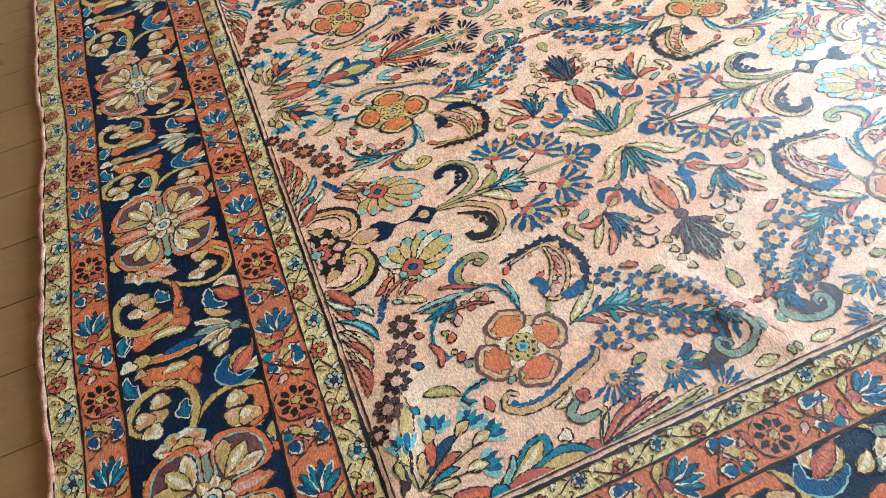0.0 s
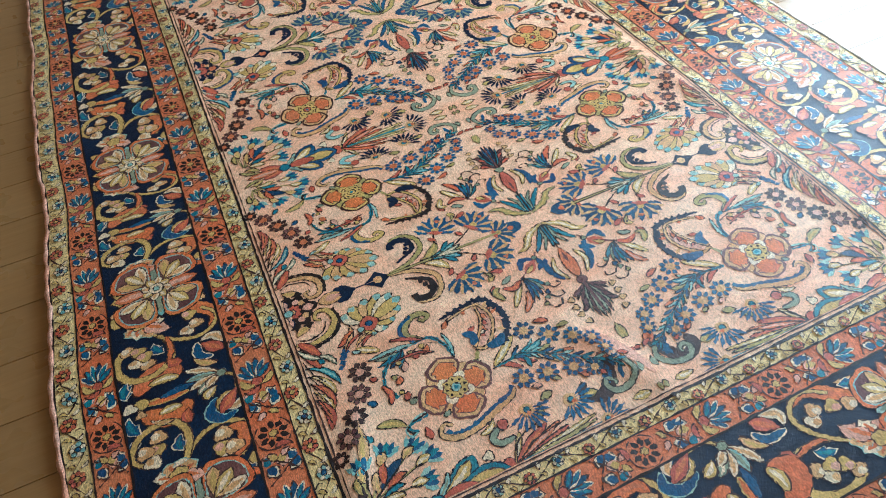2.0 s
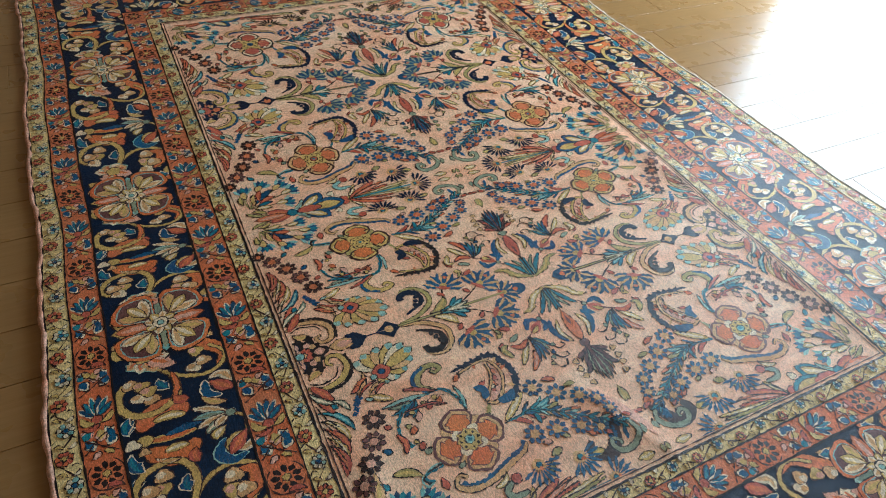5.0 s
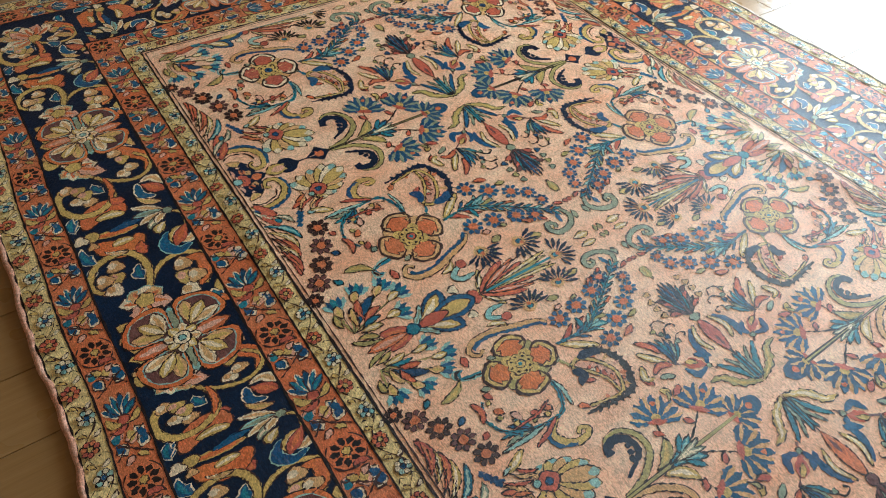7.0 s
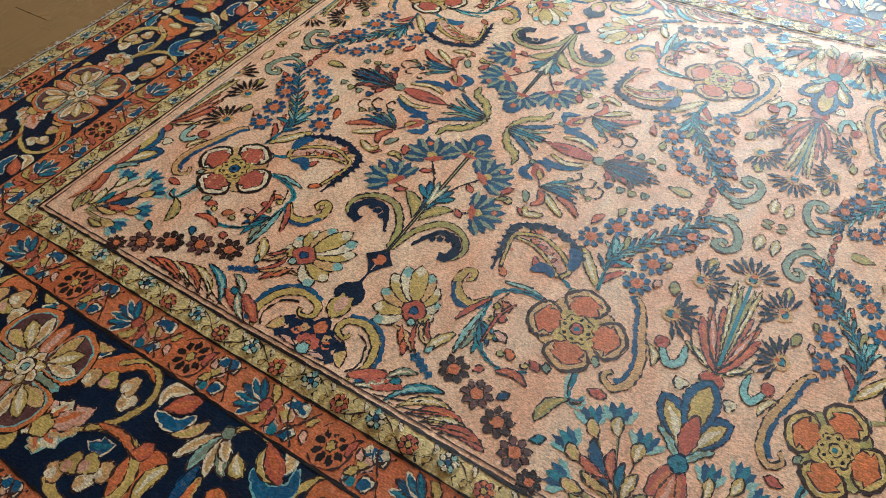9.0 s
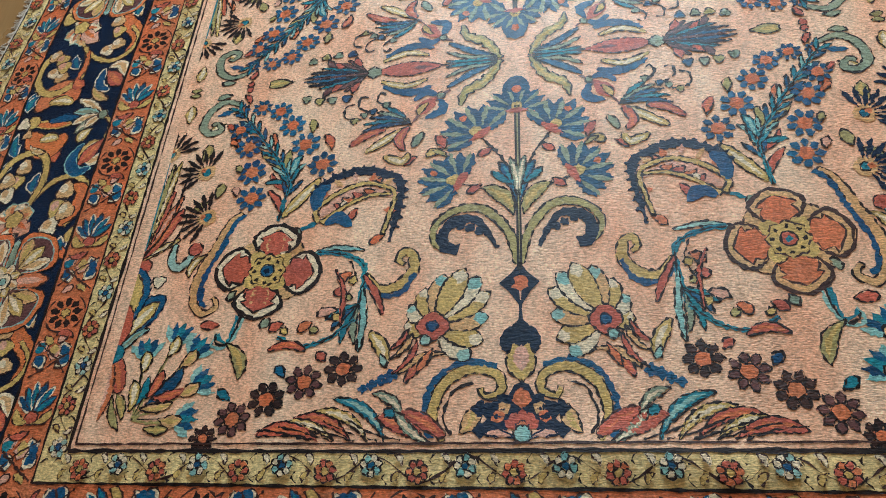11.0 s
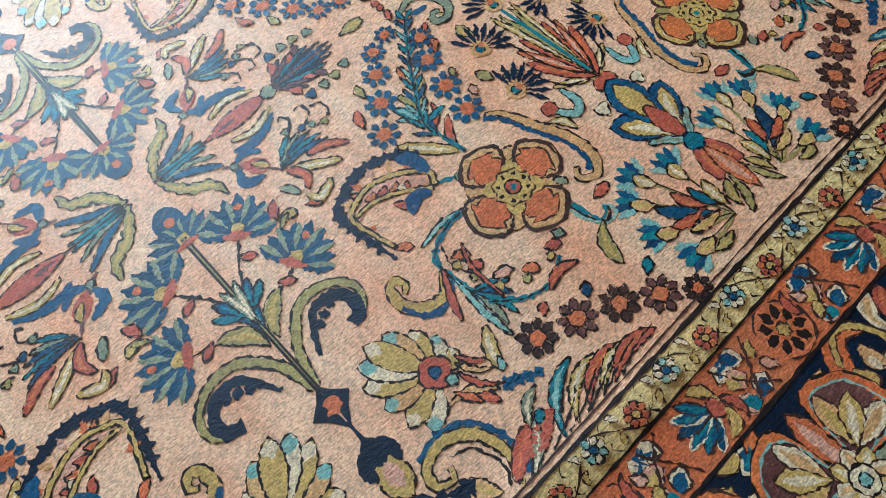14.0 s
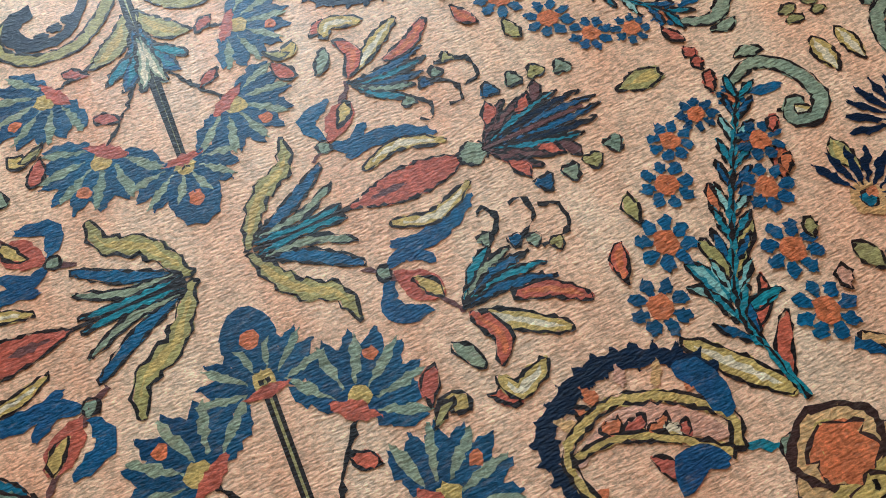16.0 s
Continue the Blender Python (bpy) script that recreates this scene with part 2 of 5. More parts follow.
class Drawing:
    def __init__(self):
        self.verts, self.faces, self.cols, self.level = [], [], [], 0

    def strip(self, rows, col, closed=False, rag=0.0018):
        """Rows of points side by side, joined into one band of pile."""
        self.level += 1
        base, w = len(self.verts), len(rows[0])
        for row in rows:
            self.verts += [(p[0] + random.uniform(-rag, rag), p[1] + random.uniform(-rag, rag), self.level) for p in row]
        n = len(rows)
        for i in range(n if closed else n - 1):
            for j in range(w - 1):
                a, b = base + i * w + j, base + (i + 1) % n * w + j
                self.faces.append((a, a + 1, b + 1, b))
                self.cols.append(col)
        return self

    def line(self, pts, wide, col, closed=False, taper=0.0, rag=0.0017):
        """A line of knots along the points."""
        rows, n = [], len(pts)
        for i, p in enumerate(pts):
            a, b = (pts[i - 1], pts[(i + 1) % n]) if closed else (pts[max(i - 1, 0)], pts[min(i + 1, n - 1)])
            dx, dy = b[0] - a[0], b[1] - a[1]
            k = wide / 2 * (1 - taper * i / n) * random.uniform(0.5, 1.15) / (math.hypot(dx, dy) or 1)
            rows.append(((p[0] - dy * k, p[1] + dx * k), (p[0] + dy * k, p[1] - dx * k)))
        return self.strip(rows, col, closed, rag)

    def body(self, mid, widths, col, edge="black", lw=0.0027):
        """A shape along a middle line with half-widths, filled and outlined."""
        left, right, rows, n = [], [], [], len(mid)
        for i, p in enumerate(mid):
            a, b = mid[max(i - 1, 0)], mid[min(i + 1, n - 1)]
            dx, dy = b[0] - a[0], b[1] - a[1]
            k = widths(i / (n - 1)) / (math.hypot(dx, dy) or 1)
            left.append((p[0] - dy * k, p[1] + dx * k)), right.append((p[0] + dy * k, p[1] - dx * k))
            rows.append((left[-1], p, right[-1]))
        self.strip(rows, col)
        if edge:
            self.line(left + right[::-1], lw, edge, True)
        return self

    def blade(self, points, wide, col, edge="black", lw=0.0027, teeth=0, stripe=True):
        """A leaf along a curved middle line, pointed at both ends."""
        mid = curve(points)
        n = len(mid)
        self.body(mid, lambda t: wide / 2 * (math.sin(math.pi * (0.03 + 0.94 * t)) ** 0.7) * (1 + (0.55 * (0.5 - teeth * t % 1) if teeth else 0)), col, edge, lw)
        if stripe and edge and wide >= 0.013 and col in SECOND and n > 9:
            self.body(mid[n // 6:n - n // 6], lambda t: 0.2 * wide * math.sin(math.pi * (0.04 + 0.92 * t)) ** 0.8, SECOND[col], None)
        return self

    def leaf(self, x0, y0, x1, y1, wide, col, bow=0.0, edge="black", lw=0.0027, fat=0.8, vein=None, teeth=0, stripe=True):
        """A leaf or petal from its base to its tip; bow bends it to its left, fat moves its widest part to the tip."""
        dx, dy = x1 - x0, y1 - y0
        n = max(7, int(math.hypot(dx, dy) / 0.0038))
        mid = [(x0 + dx * t - dy * bow * 4 * t * (1 - t), y0 + dy * t + dx * bow * 4 * t * (1 - t)) for t in (i / n for i in range(n + 1))]
        h = lambda t: wide / 2 * (max(0.0, math.sin(math.pi * t ** (1 / fat if fat < 1 else fat))) ** 0.75 + 0.02) * (1 + (0.5 * (0.5 - teeth * t % 1) if teeth else 0))
        self.body(mid, h, col, edge, lw)
        if stripe and edge and wide >= 0.013 and not vein and col in SECOND and n > 8:
            self.body(mid[n // 6:n - n // 7 + 1], lambda t: 0.21 * wide * math.sin(math.pi * (0.04 + 0.92 * t)) ** 0.8, SECOND[col], None)
        if vein:
            self.line(mid[1:max(4, int(n * 0.75))], 0.003, vein)
        return self

    def disc(self, x, y, r, col, edge="black", lobes=0, dent=0.2, lw=0.0027, turn=0.0, flat=1.0):
        n = max(10, int(6.3 * r / 0.004))
        ring = []
        for i in range(n):
            a = 6.2832 * i / n
            q = r * (1 - dent * (0.5 - 0.5 * math.cos(lobes * a)) if lobes else 1)
            ux, uy = q * math.cos(a), q * flat * math.sin(a)
            ring.append((x + ux * math.cos(turn) - uy * math.sin(turn), y + ux * math.sin(turn) + uy * math.cos(turn)))
        self.strip([((x, y), ((p[0] + x) / 2, (p[1] + y) / 2), p) for p in ring], col, True)
        if edge:
            self.line(ring, lw, edge, True)
        return self

    def scroll(self, points, wide, col, edge="black", lw=0.0027, grow=1.0):
        """A curling tendril that thickens along its run and ends in a bulb."""
        return self.body(curve(points), lambda t: wide / 2 * (0.25 + 0.75 * math.sin(math.pi * min(1.0, 0.08 + 0.86 * t ** grow)) ** 0.8), col, edge, lw)

    def daisy(self, x, y, r, petal, heart, n=8, edge="black", turn=0.0):
        for i in range(n):
            a = 6.2832 * i / n + turn
            self.leaf(x + 0.38 * r * math.cos(a), y + 0.38 * r * math.sin(a), x + r * math.cos(a), y + r * math.sin(a), 3.5 * r / n, petal, edge=edge, lw=0.0022, fat=1.1)
        return self.disc(x, y, 0.42 * r, heart, edge, lw=0.0024)


def weave(name, drawing, places, parent, label="", slot=0, kind=""):
    """Knots a drawing into the rug at one or more places (functions from drawn to rug coordinates) as one part."""
    names = sorted(set(drawing.cols))
    index = {c: i for i, c in enumerate(names)}
    verts, faces, slots = [], [], []
    up0 = 0.0005 + 0.000009 * slot
    for put in places:
        base = len(verts)
        flat = [put(x, y) for x, y, _ in drawing.verts]
        verts += [on_rug(p[0], p[1], up0 + STEP * v[2]) for p, v in zip(flat, drawing.verts)]
        a, b, c = put(0.3, 0.3), put(0.31, 0.3), put(0.3, 0.31)
        flip = (b[0] - a[0]) * (c[1] - a[1]) - (b[1] - a[1]) * (c[0] - a[0]) > 0
        faces += [tuple(base + i for i in (f[::-1] if flip else f)) for f in drawing.faces]
        slots += [index[k] for k in drawing.cols]
    ob = part(name, verts, faces, [WOOL[k] for k in names], parent, label, slots)
    if kind:
        tagged(ob, kind=kind)
    return ob


# ---- the rug and its bands: west, south, east, north edges of each ----
rug = tagged(new("rug"), "large worn salmon wool rug with navy floral border on planks", "rug")
BANDS = [("field", "field", (-0.672, -1.075, 0.678, 1.228)), ("inner_guard", "beige", (-0.718, -1.110, 0.722, 1.275)),
         ("inner_stripe", "rust", (-0.798, -1.180, 0.815, 1.358)), ("main_border", "navy", (-1.030, -1.375, 1.060, 1.585)),
         ("outer_stripe", "rust", (-1.100, -1.442, 1.132, 1.655)), ("outer_guard", "beige", (-1.150, -1.488, 1.187, 1.706))]


def grid_part(name, patches, mat, parent, label, cell=0.02):
    """Patches of four corners each, filled with a fine net that lies on the rug."""
    verts, faces = [], []
    for a, b, c, d in patches:
        nu, nv = max(2, int(math.dist(a, b) / cell)), max(2, int(math.dist(a, d) / cell))
        base = len(verts)
        for j in range(nv + 1):
            for i in range(nu + 1):
                u, v = i / nu, j / nv
                verts.append(on_rug(*((1 - u) * (1 - v) * a[q] + u * (1 - v) * b[q] + u * v * c[q] + (1 - u) * v * d[q] for q in (0, 1))))
        for j in range(nv):
            for i in range(nu):
                k = base + j * (nu + 1) + i
                faces.append((k, k + 1, k + nu + 2, k + nu + 1))
    return part(name, verts, faces, [mat], parent, label, smooth=True)


def ring_patches(inner, outer):
    (a, b, c, d), (e, f, g, h) = inner, outer
    return [((e, f), (g, f), (c, b), (a, b)), ((g, f), (g, h), (c, d), (c, b)), ((g, h), (e, h), (a, d), (c, d)), ((e, h), (e, f), (a, b), (a, d))]


band_part = {}
labels = {"field": "salmon-pink worn wool field", "main_border": "dark navy main border", "inner_stripe": "rust-orange stripe", "outer_stripe": "rust-orange stripe",
          "inner_guard": "narrow beige guard stripe", "outer_guard": "narrow beige guard stripe"}
w, s, e, n_ = BANDS[0][2]
band_part["field"] = grid_part("field", [((w, s), (e, s), (e, n_), (w, n_))], WOOL["field"], rug, labels["field"], 0.015)
for (_, _, inner), (name, colour, outer) in zip(BANDS, BANDS[1:]):
    band_part[name] = grid_part(name, ring_patches(inner, outer), WOOL[colour], rug, labels[name])

# dark lines between the bands
for i, (name, _, (w, s, e, n_)) in enumerate(BANDS):
    d = Drawing()
    wide = (0.0065, 0.0045, 0.006, 0.005, 0.0045, 0.0045)[i]
    loop = [(w, s), (e, s), (e, n_), (w, n_), (w, s)]
    for p, q in zip(loop, loop[1:]):
        k = int(math.dist(p, q) / 0.012)
        d.line([(p[0] + (q[0] - p[0]) * j / k, p[1] + (q[1] - p[1]) * j / k) for j in range(k + 1)], wide, "black", rag=0.0008)
    if i == 0:
        w, s, e, n_ = w + 0.010, s + 0.010, e - 0.010, n_ - 0.010
        loop = [(w, s), (e, s), (e, n_), (w, n_), (w, s)]
        for p, q in zip(loop, loop[1:]):
            k = int(math.dist(p, q) / 0.012)
            d.line([(p[0] + (q[0] - p[0]) * j / k, p[1] + (q[1] - p[1]) * j / k) for j in range(k + 1)], 0.0035, "brown", rag=0.0008)
    weave("outline", d, [lambda x, y: (x, y)], band_part[name], "black knotted dividing line", slot=40)


def tube(points, radius, n=7):
    verts, faces = [], []
    for i, p in enumerate(points):
        a, b = Vector(points[max(i - 1, 0)]), Vector(points[min(i + 1, len(points) - 1)])
        t = (b - a).normalized()
        side = t.cross(Vector((0, 0, 1))).normalized()
        up = side.cross(t)
        r = radius(i / (len(points) - 1)) if callable(radius) else radius
        for j in range(n):
            g = 6.2832 * j / n
            verts.append(tuple(Vector(p) + side * r * math.cos(g) + up * r * math.sin(g)))
    for i in range(len(points) - 1):
        for j in range(n):
            k = (j + 1) % n
            faces.append((i * n + j, i * n + k, (i + 1) * n + k, (i + 1) * n + j))
    return verts, faces


# selvage cords along the sides, webbing and knotted fringe at the ends
W, S, E, N = BANDS[-1][2]
for x in (W - 0.005, E + 0.005):
    pts = [on_rug(x + 0.0015 * math.sin(41 * y) + 0.001 * math.sin(97 * y), y, -0.005) for y in np.arange(S - 0.005, N + 0.006, 0.012)]
    v, f = tube(pts, lambda t: 0.0076 + 0.0008 * math.sin(300 * t))
    part("selvage", v, f, [WOOL["pink"] if x < 0 else FRINGE], rug, "overcast wool edge cord, faded pink", smooth=True)
for y, out in ((S - 0.004, -1), (N + 0.004, 1)):
    rng = random.Random(5 + out)
    verts, faces = [], []
    x = W
    while x < E:
        length, lean = rng.uniform(0.016, 0.034), rng.uniform(-0.012, 0.012)
        pts = []
        for i in range(5):
            t = i / 4
            px, py, pz = on_rug(x + lean * t * t, y + out * length * t)
            pts.append((px, py, max(FLOOR_Z + 0.002, pz - 0.004 - 0.010 * t + 0.003 * math.sin(3 * t + x * 40))))
        v, f = tube(pts, lambda t: 0.0021 - 0.0009 * t, 5)
        faces += [tuple(i + len(verts) for i in q) for q in f]
        verts += v
        x += rng.uniform(0.0034, 0.0052)
    tagged(part("fringe", verts, faces, [FRINGE], rug, "short frayed off-white cotton fringe", smooth=True), kind="stuff")
    pts = [on_rug(x, y, -0.004) for x in np.arange(W, E, 0.015)]
    v, f = tube(pts, 0.005)
    part("webbing", v, f, [FRINGE], rug, "off-white woven end webbing", smooth=True)


# ---- the field: one eighth of the design, turned over into eight ----
def eighth(sx, band):
    """Drawn a (from the long axis) and d (from the cross axis of a half) to the rug."""
    origin, k = ((-0.53, -0.90), (-0.53, 0.825), (0.545, -0.997), (0.545, 1.1))[band]

    def put(a, d):
        a, d = max(a, 0.0), min(max(d, 0.0), 0.59)
        y = origin + k * d
        lean = 0.014 * y * max(0.0, 1 - a / 0.4)
        return (-0.98 * a if sx < 0 else 0.985 * a) + lean, y
    return put


GROUPS = {"": [[(x, b)] for x in (-1, 1) for b in range(4)],
          "heart": [[(x, b), (x, b + 1)] for x in (-1, 1) for b in (0, 2)],
          "waist": [[(x, b) for b in g] for x in (-1, 1) for g in ((0,), (1, 2), (3,))],
          "long": [[(-1, b), (1, b)] for b in range(4)],
          "cross": [[(-1, b), (-1, b + 1), (1, b), (1, b + 1)] for b in (0, 2)],
          "middle": [[(x, b) for x in (-1, 1) for b in g] for g in ((0,), (1, 2), (3,))]}
slot_count = 0


def bloom(name, make, across="", label="", only=None):
    """Weaves one motif into all eighths; make(tone) draws it, tone telling the end of the rug."""
    global slot_count
    slot_count += 1
    for group in GROUPS[across]:
        if only and group[0][1] not in only:
            continue
        d = Drawing()
        make(d, group[0][1])
        weave(name, d, [eighth(*g) for g in group], band_part["field"], label, slot_count % 9)


def big_flower(d, band):
    """Four round petals with double rims."""
    x, y, r = 0.397, 0.371, 0.083
    rim, fill, line, eye = (("tan", "orange", "plum", "aqua"), ("gold", "orange", "brown", "gold"), ("tan", "rust", "brown", "red"), ("ivory", "red", "black", "blue"))[band]
    for i in range(4):
        g = 1.5708 * i + 0.785
        d.disc(x + 0.55 * r * math.cos(g), y + 0.55 * r * math.sin(g), 0.021, "tan" if band != 1 else "olive", line)
    for i in range(4):
        g = 1.5708 * i + 0.12
        ux, uy = math.cos(g), math.sin(g)
        d.leaf(x + 0.1 * r * ux, y + 0.1 * r * uy, x + 1.06 * r * ux, y + 1.06 * r * uy, 0.079, line, edge=None, fat=1.45)
        d.leaf(x + 0.12 * r * ux, y + 0.12 * r * uy, x + 1.01 * r * ux, y + 1.01 * r * uy, 0.070, rim, edge=line, lw=0.0045, fat=1.45)
        d.leaf(x + 0.2 * r * ux, y + 0.2 * r * uy, x + 0.88 * r * ux, y + 0.89 * r * uy, 0.050, fill, edge=line, lw=0.0032, fat=1.3, stripe=False, teeth=3)
    d.disc(x, y, 0.042, "gold" if band != 0 else "ivory", None, 4, 0.42, turn=0.9)
    d.disc(x, y, 0.030, "gold", line, 8, 0.15)
    for i in range(8):
        d.disc(x + 0.021 * math.cos(i * 0.785), y + 0.021 * math.sin(i * 0.785), 0.0032, "black", None)
    d.disc(x, y, 0.011, eye, "black")
    d.disc(x, y, 0.005, "teal" if eye != "blue" else "navy", None)


bloom("flower", big_flower, label="four-petalled flower with double dark outline")


def crescent(d, band):
    """A curled leaf with a toothed dark back, gold ribs and red chevrons, on a stalk from the big flower."""
    dark, rib = ("navy", "black", "navy", "navy")[band], "gold" if band else "tan"
    back = curve([(0.287, 0.303), (0.255, 0.313), (0.227, 0.280), (0.218, 0.238), (0.231, 0.200), (0.256, 0.176), (0.358, 0.187)])
    mid = (0.285, 0.244)
    d.line(curve([(0.354, 0.340), (0.334, 0.341), (0.313, 0.303)]), 0.009, "teal" if band > 1 else "olive")
    d.disc(0.332, 0.337, 0.0111, "sage")
    for i, p in enumerate(back[6:-6:3]):
        g = math.atan2(p[1] - mid[1], p[0] - mid[0])
        d.leaf(p[0] - 0.010 * math.cos(g), p[1] - 0.010 * math.sin(g), p[0] + 0.013 * math.cos(g + 0.3), p[1] + 0.013 * math.sin(g + 0.3), 0.0085, dark, edge=None)
    d.body(back[3:], lambda t: 0.0065 * math.sin(math.pi * (0.12 + 0.84 * t)) + 0.0015, dark, None)
    for i in range(7):
        p = back[min(len(back) - 1, 8 + i * len(back) // 9)]
        d.leaf(p[0] + 0.03 * (mid[0] - p[0]), p[1] + 0.03 * (mid[1] - p[1]), p[0] + 0.33 * (mid[0] - p[0]), p[1] + 0.33 * (mid[1] - p[1]), 0.009, ("rust", "tan", "pink")[i % 3], edge=None)
    d.blade([(0.303, 0.300), (0.278, 0.273), (0.262, 0.239), (0.265, 0.204)], 0.0222, "pink", None)
    for i, (u, v, w, z) in enumerate(((0.279, 0.279, 0.285, 0.259), (0.269, 0.267, 0.276, 0.245), (0.261, 0.252, 0.267, 0.231), (0.291, 0.271, 0.275, 0.265), (0.255, 0.234, 0.260, 0.216))):
        d.leaf(u, v, w, z, 0.0126, ("red", "rust", "red", "ivory", "rust")[i], 0.2, lw=0.0022)
    d.body(curve([(0.314, 0.300), (0.291, 0.308), (0.262, 0.279), (0.245, 0.237), (0.252, 0.204), (0.273, 0.184), (0.342, 0.198)]), lambda t: 0.0048 - 0.0015 * t, rib, "black", 0.0026)
    d.body(curve([(0.315, 0.297), (0.284, 0.257), (0.269, 0.223), (0.269, 0.189)]), lambda t: 0.0042 - 0.0015 * t, rib, "black", 0.0026)
    d.blade([(0.243, 0.290), (0.256, 0.306), (0.290, 0.309)], 0.0237, "blue" if band != 1 else "navy", None)
    d.leaf(0.292, 0.240, 0.314, 0.250, 0.0118, "red", 0.1)
    d.blade([(0.318, 0.290), (0.307, 0.268), (0.326, 0.249)], 0.0222, "blue" if band != 1 else "navy", None)


bloom("curled_leaf", crescent, label="curled crescent leaf with toothed dark back")


def blue_spray(d, band):
    """A feathery stem with two rows of small blue daisies."""
    stem = curve([(0.305, 0.368), (0.263, 0.363), (0.231, 0.360), (0.188, 0.382), (0.117, 0.431), (0.055, 0.478)])
    d.blade([(0.298, 0.363), (0.261, 0.334), (0.227, 0.308)], 0.02, "gold", "black")
    d.blade([(0.289, 0.364), (0.264, 0.376), (0.243, 0.394)], 0.0126, "red", "black")
    d.blade([(0.246, 0.360), (0.228, 0.384), (0.208, 0.394)], 0.0111, "red", "black")
    d.blade([(0.219, 0.358), (0.191, 0.356), (0.175, 0.346)], 0.0163, "teal", "black")
    d.blade([(0.235, 0.357), (0.207, 0.350), (0.192, 0.336)], 0.0089, "aqua", "black")
    d.blade([(0.232, 0.362), (0.226, 0.382), (0.226, 0.402)], 0.0104, "teal", "black")
    d.blade([(0.199, 0.372), (0.179, 0.371), (0.161, 0.368)], 0.0133, "olive", "black")
    d.blade([(0.201, 0.375), (0.183, 0.394), (0.163, 0.418)], 0.0133, "olive" if band > 1 else "tan", "black")
    d.blade([(0.152, 0.392), (0.137, 0.398), (0.119, 0.404)], 0.0089, "rust", "black")
    for i in range(10, len(stem) - 2, 5):
        p, t = stem[i], i / len(stem)
        gx, gy = stem[i + 1][0] - p[0], stem[i + 1][1] - p[1]
        q = 0.038 * (1 - 0.35 * t) / (math.hypot(gx, gy) or 1)
        for side in (1, -1):
            d.leaf(p[0], p[1], p[0] + q * (gx - side * 0.5 * gy), p[1] + q * (gy + side * 0.5 * gx), 0.0068, ("teal", "aqua", "blue")[(i // 5) % 3], lw=0.0024)
    d.line(stem, 0.0085, "teal", taper=0.3)
    d.line(stem, 0.0026, "black")
    hearts = "rust" if band else "tan"
    for i, (x, y) in enumerate(((0.197, 0.308), (0.151, 0.343), (0.105, 0.373), (0.069, 0.399), (0.056, 0.435), (0.256, 0.421), (0.201, 0.430), (0.145, 0.445), (0.104, 0.468))):
        d.daisy(x, y, (0.0262, 0.0265, 0.0245, 0.0215, 0.019)[i % 5], "blue" if i % 4 else "deep", hearts, 8, None, 0.3 * i)
    for u, v, w, z, wide, c in ((0.168, 0.296, 0.134, 0.311, 0.0148, "red"), (0.126, 0.335, 0.097, 0.339, 0.0141, "olive"), (0.043, 0.461, 0.020, 0.473, 0.0111, "red"), (0.103, 0.482, 0.088, 0.495, 0.0104, "red"),
                                (0.141, 0.469, 0.126, 0.482, 0.0111, "rust"), (0.201, 0.451, 0.184, 0.460, 0.0111, "olive"), (0.250, 0.449, 0.230, 0.456, 0.0133, "pink")):
        d.leaf(u, v, w, z, wide, c, 0.1)


bloom("daisy_spray", blue_spray, label="spray of small blue daisies on a teal stem")


